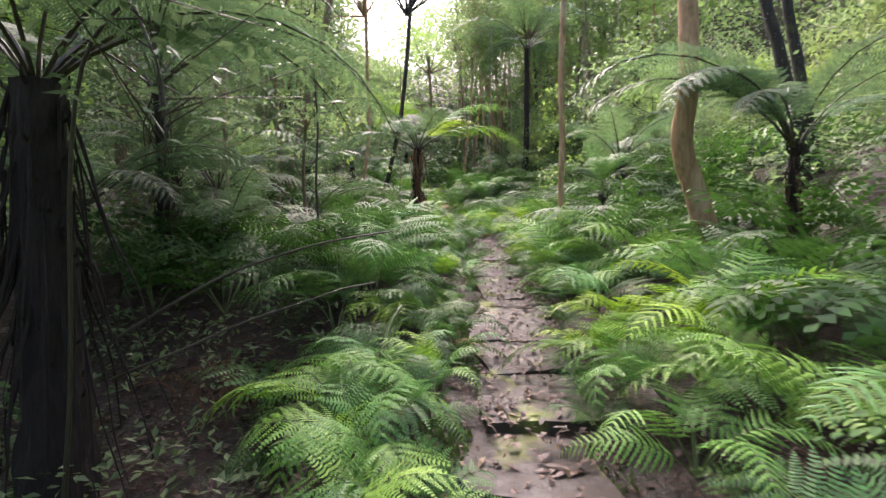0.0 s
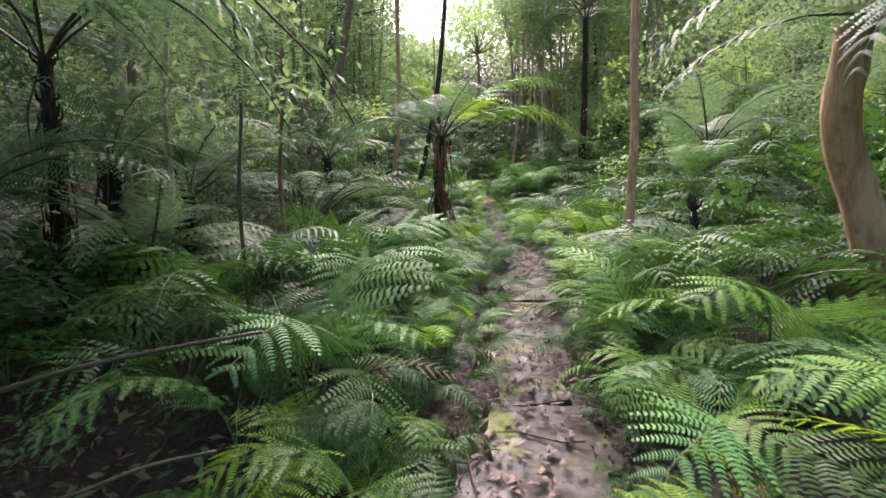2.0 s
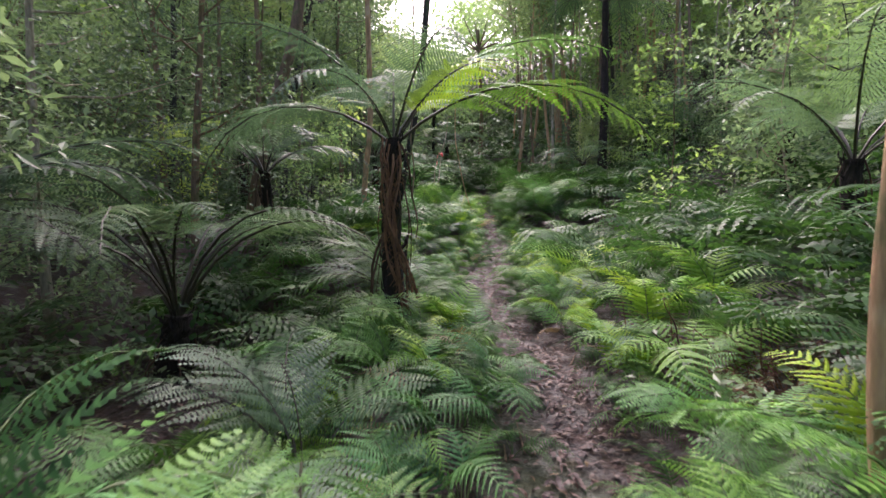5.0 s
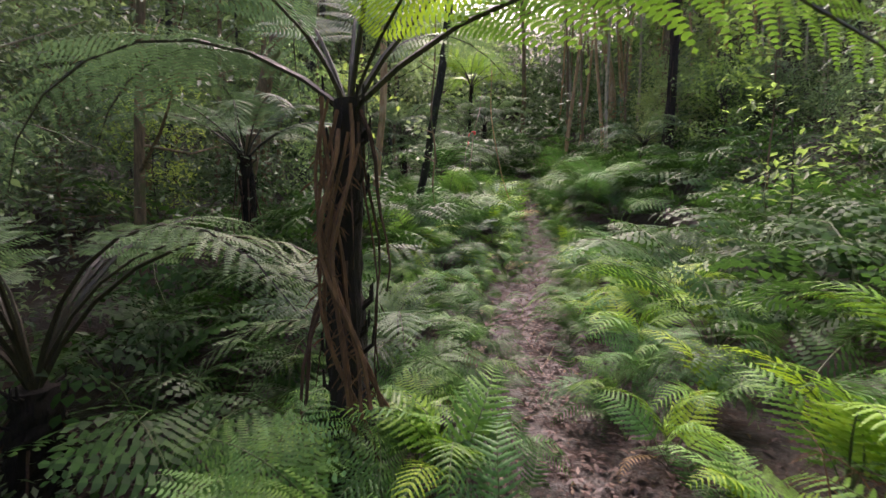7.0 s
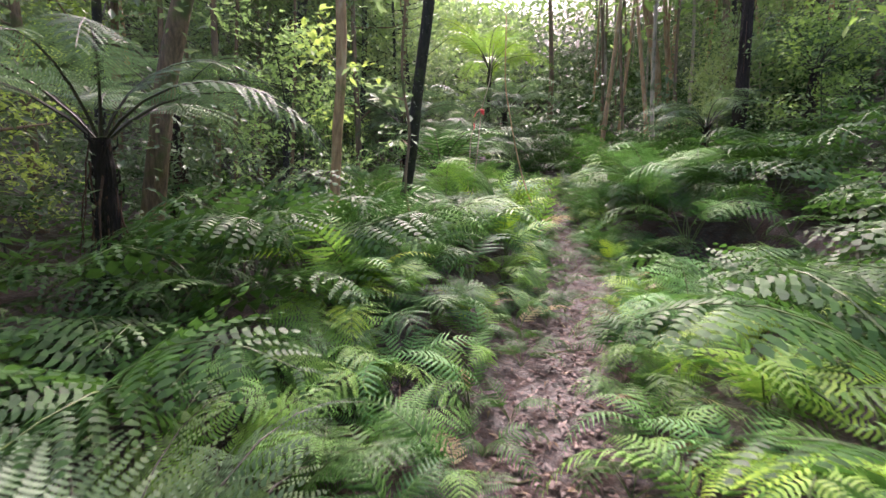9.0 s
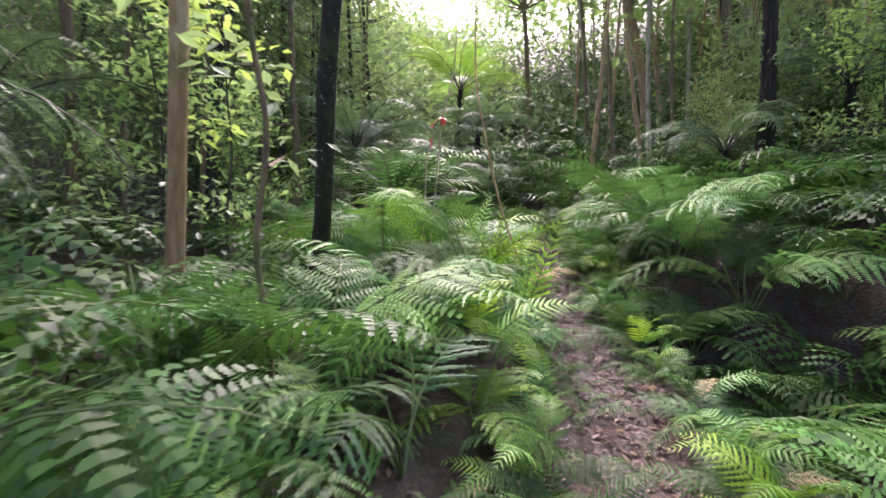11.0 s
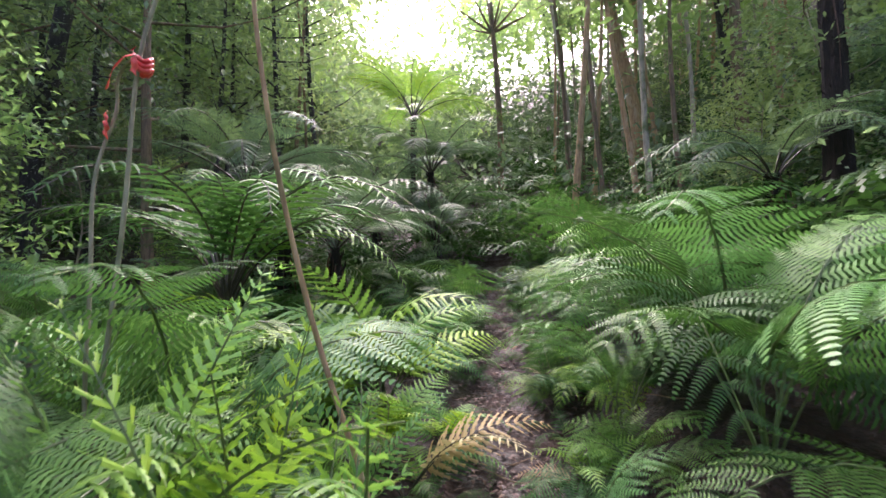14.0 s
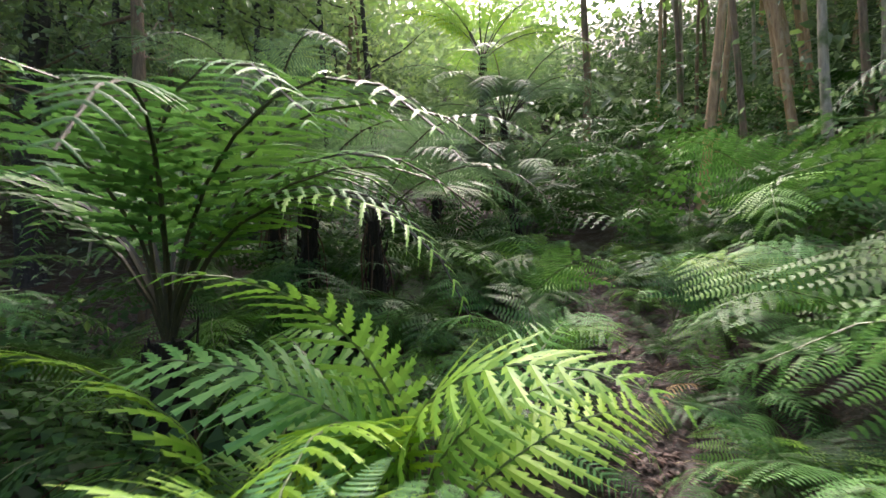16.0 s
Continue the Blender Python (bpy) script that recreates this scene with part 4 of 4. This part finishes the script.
        # Paler shrubs right of the path: the haze there is coloured in.
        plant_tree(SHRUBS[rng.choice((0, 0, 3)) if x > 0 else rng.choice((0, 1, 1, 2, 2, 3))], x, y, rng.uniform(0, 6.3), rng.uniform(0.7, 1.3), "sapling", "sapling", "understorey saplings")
        n += 1
        if n >= 90:
            break


woods()


# Unseen trees behind the start, added to block light from the back.
SHADE_TREE = tree_model("unseen tall tree with a dark trunk and a broad dense crown, added to block light", 21, 11.5, 0.15, 0.55, 3.6, 24, 150, 0.2, BARK_DARK, LEAF, bend=0.7)
for k, (x, y) in enumerate(((2.6, -4.2), (-1.8, -5.4))):
    plant_tree(SHADE_TREE, x, y, k * 2.3, 0.9 + 0.05 * k)
for k, (x, y) in enumerate(((-3.7, 3.4), (-4.1, 6.9), (-3.7, 10.8), (-4.3, 9.2))):
    plant_tree(TREES[4 + k % 2], x, y, k * 1.9, 0.72)


def far_woods():
    """Foliage of the forest on the slopes all round, from the undergrowth up."""
    rng = np.random.default_rng(17)
    g, u = Build(), Build()
    for _ in range(2500):
        a = rng.uniform(-1.15, 1.15)
        r = 18 + 26 * rng.random() ** 0.8
        x, y = math.sin(a) * r - 0.4, math.cos(a) * r + 7
        gap = -0.30 < a < -0.08
        thin = -0.08 <= a < 0.24
        if math.hypot(x + 2.4, y - 26.5) < 5.0 or (a > 0.24 and r < 27 and rng.random() < 0.35):
            continue
        if (thin and rng.random() < 0.58) or (a > 0.24 and rng.random() < 0.35):
            continue
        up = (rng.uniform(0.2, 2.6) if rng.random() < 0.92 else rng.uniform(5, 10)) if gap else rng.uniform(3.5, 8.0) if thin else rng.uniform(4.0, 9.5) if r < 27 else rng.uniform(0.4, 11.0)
        # Leaf colour stands in for haze and glow: paler ahead, high up and right.
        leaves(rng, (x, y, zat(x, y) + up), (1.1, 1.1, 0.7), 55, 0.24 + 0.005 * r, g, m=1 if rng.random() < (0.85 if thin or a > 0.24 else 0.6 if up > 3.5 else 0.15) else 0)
    for _ in range(520):
        a = rng.uniform(-0.9, 0.9)
        r = rng.uniform(20, 46)
        x, y = math.sin(a) * r - 0.4, math.cos(a) * r + 7
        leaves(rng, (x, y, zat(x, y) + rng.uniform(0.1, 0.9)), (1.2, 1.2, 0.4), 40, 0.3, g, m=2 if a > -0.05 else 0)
    for _ in range(170):
        a = rng.uniform(-0.12, 0.32)
        r = rng.uniform(19, 42)
        x, y = math.sin(a) * r - 0.4, math.cos(a) * r + 7
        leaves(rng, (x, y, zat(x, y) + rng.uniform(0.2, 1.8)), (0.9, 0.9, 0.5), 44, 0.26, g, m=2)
    # Foliage beside and behind the walk, mostly out of view, added to hold back light.
    for _ in range(190):
        a = rng.uniform(1.15, 2 * math.pi - 1.15)
        r = rng.uniform(11, 32)
        x, y = math.sin(a) * r, math.cos(a) * r + 6
        leaves(rng, (x, y, zat(x, y) + rng.uniform(0.3, 5)), (1.6, 1.6, 1.0), 100, 0.4, g)
    tagged(new("far_woods", g.mesh("far_woods", [LEAF, LEAF_BRIGHT_OR_LIT, LEAF_DARK])), "dense green foliage of the forest on the slopes", "forest", kind="stuff")
    for _ in range(900):
        y = rng.uniform(1, 34)
        x = float(path_x(y)) + rng.choice((-1, 1)) * rng.uniform(3.6 if y < 20 else 2.5, 14)
        # Paler leaf on the right and near the start has light coloured in.
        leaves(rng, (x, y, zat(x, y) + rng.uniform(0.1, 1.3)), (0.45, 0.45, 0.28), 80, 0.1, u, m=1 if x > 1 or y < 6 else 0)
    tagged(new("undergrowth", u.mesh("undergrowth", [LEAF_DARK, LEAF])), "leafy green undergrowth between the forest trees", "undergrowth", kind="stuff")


far_woods()


def lone_tree(P, r0, r1, seed, mat, label, name="tree"):
    """A single trunk that runs up out of the ferns into the canopy."""
    P = [(x, y, zat(P[0][0], P[0][1]) - 0.12 + z) for x, y, z in P]
    g = new(name)
    g.matrix_world = Matrix.Translation(P[0])
    ob = new("trunk", stem([np.subtract(p, P[0]) for p in P], r0, r1, seed, "trunk", mat))
    ob.parent = g
    c = Build()
    rng = np.random.default_rng(seed)
    top = np.subtract(P[-1], P[0])
    w = Build()
    for i in range(12):
        e = top + np.array([rng.normal(0, 0.9), rng.normal(0, 0.9), rng.uniform(-0.8, 1.2)])
        v, f = tube([top * 0.85, (top * 0.85 + e) / 2 + [0, 0, -0.05], e], [r1 * 0.7, r1 * 0.4, 0.004], 5)
        w.add(v, f)
        leaves(rng, e, (0.4, 0.4, 0.25), 90, 0.12, c)
    for nm, me in (("limbs", w.mesh("limbs", [mat])), ("crown", c.mesh("crown", [LEAF]))):
        part = new(nm, me)
        part.parent = g
    return tagged(g, label, "tree", "trees beside the path")


lone_tree([(3.34, 5.5, 0), (3.24, 5.5, 0.3), (3.1, 5.5, 0.65), (2.93, 5.5, 1.15), (2.74, 5.5, 1.6), (2.86, 5.5, 2.05), (2.86, 5.5, 2.7), (2.8, 5.6, 4.5), (2.7, 5.8, 7)], 0.14, 0.1, 1, BARK_TAN, "crooked tan-barked tree with a smooth patchy trunk")
lone_tree([(1.64, 6.4, 0), (1.61, 6.4, 1.2), (1.61, 6.42, 2.2), (1.66, 6.5, 4.5), (1.6, 6.6, 7)], 0.042, 0.034, 2, BARK_TAN, "slender tan-barked tree with a straight trunk")
lone_tree([(-2.15, 15.45, 0), (-1.85, 15.05, 0.9), (-1.55, 14.55, 1.8), (-1.3, 14.2, 2.7), (-1.0, 13.9, 5), (-0.9, 13.9, 7)], 0.075, 0.055, 3, BARK_DARK, "leaning black-barked tree with a wet trunk")
lone_tree([(-2.42, 14.1, 0), (-2.38, 14.05, 1.2), (-2.2, 13.95, 2.2), (-2.2, 13.9, 4), (-2.3, 13.9, 7)], 0.06, 0.05, 4, BARK_TAN, "slender tan-barked tree spotted with lichen")
lone_tree([(-5.7, 8.7, 0), (-5.85, 8.7, 1.2), (-5.95, 8.7, 1.9), (-5.7, 8.8, 3.4), (-5.6, 9, 7.5)], 0.14, 0.1, 5, BARK_BROWN, "crooked brown-barked tree with a mossy trunk")
lone_tree([(3.0, 27.0, 0), (2.95, 27.0, 2), (2.5, 27.0, 4.5), (2.0, 27.2, 9)], 0.17, 0.12, 6, BARK_TAN, "reddish-brown tree with a rough tall trunk")
lone_tree([(1.3, 27.9, 0), (1.35, 27.9, 2), (1.2, 27.9, 4), (0.7, 28, 8)], 0.075, 0.05, 7, BARK_PALE, "thin pale-barked tree with a forked top")
lone_tree([(-0.75, 30.0, 0), (-0.7, 30, 3), (-0.9, 30, 7)], 0.12, 0.07, 8, BARK_BROWN, "slender brown-barked tree at the end of the path")
lone_tree([(-7.0, 20.2, 0), (-7.05, 20.2, 2), (-6.6, 20.2, 4.2), (-5.8, 20.3, 8)], 0.15, 0.1, 9, BARK_DARK, "dark leaning tree with a curved trunk")
lone_tree([(-4.6, 13.6, 0), (-4.3, 13.6, 2), (-3.6, 13.6, 4), (-3.0, 13.8, 8)], 0.13, 0.09, 10, BARK_BROWN, "leaning brown tree with a mossy trunk")
lone_tree([(5.6, 7.2, 0), (5.3, 7.2, 1.5), (4.9, 7.3, 3), (4.6, 7.4, 7)], 0.1, 0.07, 11, BARK_DARK, "dark slender tree leaning over the ferns")
lone_tree([(6.3, 7.9, 0), (6.0, 7.9, 1.5), (5.7, 7.9, 3), (5.6, 8, 7)], 0.1, 0.07, 12, BARK_DARK, "dark slender tree leaning over the ferns")
lone_tree([(4.4, 24.5, 0), (4.3, 24.5, 3), (4.5, 24.5, 8)], 0.12, 0.08, 13, BARK_BROWN, "brown forest tree with a straight trunk")


def sapling(P, r0, r1, seed, mat, label, tufts=6, per=26, leaf=0.12, foliage=LEAF, start=0.45):
    """A thin stem with a few tufts of leaves."""
    z0 = zat(P[0][0], P[0][1]) - 0.06
    root = new("sapling")
    root.matrix_world = Matrix.Translation((P[0][0], P[0][1], z0))
    Q = [(x - P[0][0], y - P[0][1], z) for x, y, z in P]
    part = new("stem", stem(Q, r0, r1, seed, "stem", mat, 8, 0.04))
    part.parent = root
    rng = np.random.default_rng(seed)
    c, w = Build(), Build()
    q = np.linspace(0, 1, len(Q))
    for i in range(tufts):
        t = rng.uniform(start, 1)
        p = np.array([np.interp(t, q, [k[n] for k in Q]) for n in range(3)])
        e = p + np.array([rng.normal(0, 0.3), rng.normal(0, 0.3), rng.uniform(0.0, 0.3)])
        v, f = tube([p, (p + e) / 2, e], [r1, r1 * 0.7, 0.002], 4)
        w.add(v, f)
        leaves(rng, e, (0.16, 0.16, 0.1), per, leaf, c, 0.35)
    if tufts:
        for nm, me in (("twigs", w.mesh("twigs", [mat])), ("leaves", c.mesh("leaves", [foliage]))):
            part = new(nm, me)
            part.parent = root
    return tagged(root, label, "sapling", "understorey saplings")


sapling([(-1.19, 4.5, 0), (-1.2, 4.5, 1.2), (-1.22, 4.5, 2.2), (-1.2, 4.5, 3.6)], 0.013, 0.008, 31, STALK, "thin dark sapling with a few small leaves", 9)
sapling([(-2.7, 5.9, 0), (-2.72, 5.9, 1.5), (-2.7, 5.9, 3.5)], 0.03, 0.015, 32, BARK_PALE, "thin pale sapling with sparse leaves", 9)
sapling([(-1.9, 6.6, 0), (-1.95, 6.6, 1.5), (-1.9, 6.6, 3.8)], 0.03, 0.018, 33, BARK_BROWN, "thin brown sapling with sparse leaves", 8)
sapling([(-1.2, 13.2, 0), (-1.12, 13.2, 0.5), (-1.24, 13.2, 0.9), (-1.14, 13.25, 1.4), (-1.28, 13.2, 1.9), (-1.15, 13.2, 2.6), (-1.2, 13.2, 4.5)], 0.014, 0.012, 34, BARK_BROWN, "twisting brown climber stem with few leaves", 3)
sapling([(-0.12, 16.15, 0), (-0.2, 16.15, 0.5), (-0.41, 16.15, 1.15), (-0.62, 16.15, 1.9), (-0.72, 16.2, 2.6), (-0.74, 16.2, 3.6)], 0.012, 0.008, 35, BARK_TAN, "leaning bare pole of peeling pale wood", 0)
sapling([(-3.2, 15.6, 0), (-3.1, 15.6, 1.6), (-3.15, 15.6, 3)], 0.014, 0.008, 37, STALK, "bright yellow-green sapling with thin leaves", 6, 22, 0.15, LEAF_BRIGHT_OR_LIT)
sapling([(4.2, 16.0, 0), (4.25, 16.0, 2), (4.2, 16.0, 4.2)], 0.02, 0.01, 38, BARK_BROWN, "bright green sapling with broad leaves", 10, 26, 0.17, LEAF_BRIGHT_OR_LIT)
sapling([(2.9, 12.3, 0), (2.95, 12.3, 1.0), (2.9, 12.3, 1.7)], 0.012, 0.006, 39, STALK, "bright green sapling with broad leaves", 8, 26, 0.11, LEAF_BRIGHT_OR_LIT, 0.3)

# ---- marker tape on its pole ----


def ribbon(P, width, seed):
    rng = np.random.default_rng(seed)
    q = np.linspace(0, 1, 30)
    t = np.linspace(0, 1, len(P))
    p = np.stack([np.interp(q, t, [k[n] for k in P]) for n in range(3)], 1)
    for _ in range(3):
        p[1:-1] = (p[:-2] + 2 * p[1:-1] + p[2:]) / 4
    tw = rng.uniform(0, 3) + q * rng.uniform(1, 4) + 0.5 * np.sin(q * 11)
    w = width * (0.6 + 0.4 * np.sin(q * 9 + seed) ** 2)
    side = np.stack([np.cos(tw) * 0.8, np.sin(tw) * 0.5, 0.5 + 0.2 * np.sin(tw * 2)], 1)
    v = np.concatenate([p - side * w[:, None] / 2, p + side * w[:, None] / 2])
    n = len(p)
    f = []
    for i in range(n - 1):
        f += [(i, i + 1, n + i + 1), (i, n + i + 1, n + i)]
    return v, f


def tape_pole():
    x, y = -1.2, 16.0
    z = zat(x, y) - 0.42
    root = new("marker_pole")
    root.matrix_world = Matrix.Translation((x, y, z))
    P = [(0, 0, 0), (0.03, 0, 0.8), (0.085, 0, 1.68), (0.17, 0.02, 2.28), (0.26, 0.02, 2.7), (0.34, 0.02, 3.2)]
    part = new("pole", stem(P, 0.01, 0.006, 51, "pole", BARK_PALE, 8, 0.06))
    part.parent = root
    part = new("side_branch", stem([(0.02, 0, 0.6), (-0.03, 0, 1.2), (-0.02, 0, 1.7), (0.05, 0, 2.02), (0.06, 0, 2.18), (0.16, 0.01, 2.29)], 0.008, 0.006, 52, "side_branch", BARK_PALE, 6, 0.06))
    part.parent = root

    def strip(g):
        part = new("tape", g.mesh("tape", [TAPE], smooth=True))
        part.parent = root
        mod = part.modifiers.new("thickness", "SOLIDIFY")
        mod.thickness = 0.0012
        tagged(part, "faded red plastic marker tape")

    for k, path in enumerate(([(0.17, -0.025, 2.28), (0.13, -0.03, 2.275), (0.08, -0.025, 2.23), (0.055, -0.02, 2.17)], [(0.17, -0.03, 2.3), (0.2, -0.05, 2.26), (0.195, -0.05, 2.2)], [(0.056, -0.02, 2.09), (0.062, -0.025, 2.05), (0.055, -0.02, 2.0)])):
        g = Build()
        v, f = ribbon(path, 0.034, 60 + k)
        g.add(v, f)
        strip(g)
    for k in range(3):
        g = Build()
        a = np.linspace(0, 6.4, 14)
        v, f = tube(np.stack([0.17 + 0.022 * np.cos(a), 0.02 + 0.022 * np.sin(a), 2.24 + 0.018 * k + 0.01 * np.sin(a * 2)], 1), np.full(14, 0.01), 5)
        g.add(v, f)
        strip(g)
    tagged(root, "thin grey pole with red marker tape tied round it", "marker pole")


tape_pole()


# ---- sticks and dead stalks ----


def stick(P, r0, r1, seed, mat, label):
    ob = new("fallen_stick", stem(P, r0, r1, seed, "fallen_stick", mat, 7, 0.08))
    return tagged(ob, label, "stick", "fallen sticks")


stick([(-0.6, 2.0, zat(-0.6, 2.0) - 0.02), (-0.42, 2.4, 0.62), (-0.25, 2.8, 0.98)], 0.014, 0.011, 71, STALK_GREEN, "greenish bare fern stalk leaning out of the hollow")
stick([(-2.0, 2.75, 0.75), (-1.4, 2.85, 1.14), (-0.85, 2.95, 1.34), (-0.34, 3.05, 1.43)], 0.011, 0.006, 72, STALK, "long dark dead frond stalk arching from the tree fern")
stick([(-1.95, 2.75, 0.55), (-1.3, 2.8, 0.84), (-0.7, 2.9, 1.05), (-0.45, 3.0, 1.1)], 0.009, 0.005, 73, STALK, "thin dark dead frond stalk arching from the tree fern")
stick([(-1.5, 1.6, zat(-1.5, 1.6) + 0.02), (-1.0, 1.35, zat(-1.0, 1.35) + 0.1), (-0.55, 1.15, zat(-0.55, 1.15) + 0.02)], 0.012, 0.006, 74, BARK_BROWN, "thin brown dead stick lying in the hollow")
stick([(-0.98, 17.05, zat(-0.98, 17.05) - 0.02), (-1.02, 17.05, zat(-1, 17.05) + 0.3), (-0.96, 17.1, zat(-1, 17.05) + 0.55)], 0.009, 0.006, 75, BARK_PALE, "short crooked pale twig standing in the ground")
stick([(1.9, 14.0, zat(1.9, 14.0) - 0.02), (1.75, 13.9, zat(1.9, 14) + 0.3), (1.55, 13.9, zat(1.9, 14) + 0.42)], 0.008, 0.004, 76, BARK_BROWN, "bare brown twig in the hollow beside the path")
stick([(1.5, 7.6, zat(1.5, 7.6) - 0.02), (1.45, 7.6, zat(1.5, 7.6) + 0.3), (1.35, 7.65, zat(1.5, 7.6) + 0.6)], 0.007, 0.003, 77, FIBRE_BROWN, "bare brown twig among the ferns")
stick([(1.75, 7.8, zat(1.75, 7.8) - 0.02), (1.6, 7.75, zat(1.75, 7.8) + 0.25), (1.3, 7.7, zat(1.75, 7.8) + 0.42)], 0.007, 0.003, 78, FIBRE_BROWN, "bare brown twig among the ferns")

sapling([(-1.95, 2.35, 0), (-1.85, 2.3, 1.3), (-1.6, 2.1, 2.35), (-1.3, 1.98, 2.55), (-1.14, 1.92, 2.2), (-1.12, 1.9, 1.8)], 0.012, 0.005, 81, STALK, "climbing vine with hanging oval green leaves", 26, 14, 0.075, LEAF_DARK, 0.55)


def add_moss():
    """Moss along the edges of the slabs."""
    rng = np.random.default_rng(91)
    g = Build()
    for _ in range(2600):
        y = rng.uniform(1.7, 6.2)
        s = -1 if rng.random() < 0.75 else 1
        d = s * (rng.normal(0.27, 0.045) if y > 3.9 else rng.normal(0.33, 0.05))
        if waves(y * 1.7, s * 3.0) < -0.25:
            continue
        x = float(path_x(y)) + d
        a, h, w = rng.uniform(0, 6.3), rng.uniform(0.015, 0.045), rng.uniform(0.006, 0.013)
        p = np.array([x, y, zat(x, y) + 0.005])
        u, o = np.array([math.cos(a), math.sin(a), 0]), np.array([rng.normal(0, 0.012), rng.normal(0, 0.012), h])
        g.add([p - u * w, p + u * w, p + o + u * w * 0.4, p + o * 1.15 - u * w * 0.4], [(0, 1, 2), (0, 2, 3)])
    tagged(new("moss", g.mesh("moss", [MOSS])), "yellow-green moss along the edges of the slabs", "moss", kind="stuff")


add_moss()


def hollow_plants():
    """Small dark leafy plants and fallen leaves in the shaded hollows."""
    rng = np.random.default_rng(95)
    g = Build()
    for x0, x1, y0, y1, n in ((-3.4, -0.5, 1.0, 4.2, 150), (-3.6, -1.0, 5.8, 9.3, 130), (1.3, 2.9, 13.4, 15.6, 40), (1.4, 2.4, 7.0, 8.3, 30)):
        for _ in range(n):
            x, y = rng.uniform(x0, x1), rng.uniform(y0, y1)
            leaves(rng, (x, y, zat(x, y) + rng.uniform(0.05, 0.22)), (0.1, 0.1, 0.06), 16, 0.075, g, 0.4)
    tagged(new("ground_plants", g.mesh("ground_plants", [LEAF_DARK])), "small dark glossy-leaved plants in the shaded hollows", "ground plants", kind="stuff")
    g = Build()
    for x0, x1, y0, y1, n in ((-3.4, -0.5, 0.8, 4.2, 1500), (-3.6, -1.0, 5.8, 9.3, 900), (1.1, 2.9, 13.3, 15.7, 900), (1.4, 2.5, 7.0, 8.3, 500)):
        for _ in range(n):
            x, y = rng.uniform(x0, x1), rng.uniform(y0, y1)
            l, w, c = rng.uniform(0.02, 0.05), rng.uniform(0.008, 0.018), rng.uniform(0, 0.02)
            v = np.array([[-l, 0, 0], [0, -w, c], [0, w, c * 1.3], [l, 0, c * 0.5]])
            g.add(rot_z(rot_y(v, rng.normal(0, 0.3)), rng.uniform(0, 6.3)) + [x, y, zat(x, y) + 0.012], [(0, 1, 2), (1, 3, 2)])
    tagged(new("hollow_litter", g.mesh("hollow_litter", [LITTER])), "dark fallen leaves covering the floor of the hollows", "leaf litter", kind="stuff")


hollow_plants()


def dead_bracken(x, y, seed, count=26, reach=0.6):
    """A thicket of thin dead brown fern stalks that bow over."""
    rng = np.random.default_rng(seed)
    g = Build()
    for _ in range(count):
        a, l = rng.uniform(0, 6.283), reach * rng.uniform(0.6, 1.2)
        q = np.linspace(0, 1, 7)
        r = l * q * rng.uniform(0.4, 0.9)
        h = l * (1.5 * q - rng.uniform(0.7, 1.4) * q ** 2)
        ox, oy = rng.normal(0, 0.16, 2)
        P = np.stack([ox + np.cos(a) * r, oy + np.sin(a) * r + 0.03 * np.sin(q * 6), h], 1)
        v, f = tube(P, np.linspace(0.005, 0.0015, 7), 4)
        g.add(v, f)
        for k in range(2, 7):
            for s in (-1, 1):
                e = P[k] + np.array([-np.sin(a) * s, np.cos(a) * s, -0.5]) * rng.uniform(0.03, 0.1)
                v, f = tube([P[k], (P[k] + e) / 2 + [0, 0, 0.008], e], [0.002, 0.0015, 0.001], 3)
                g.add(v, f)
    ob = new("dead_bracken", g.mesh("dead_bracken", [DEAD_FROND]))
    ob.matrix_world = Matrix.Translation((x, y, zat(x, y) - 0.02))
    return tagged(ob, "thicket of thin brown dead fern stalks", "dead bracken", "dead bracken")


for k, (x, y) in enumerate(((1.75, 7.5), (2.15, 7.9), (1.6, 8.1), (2.5, 7.4), (1.7, 14.2), (2.3, 15.0), (-1.6, 3.4), (-2.4, 17.3))):
    dead_bracken(x, y, 300 + k, reach=0.5 + 0.07 * (k % 3))
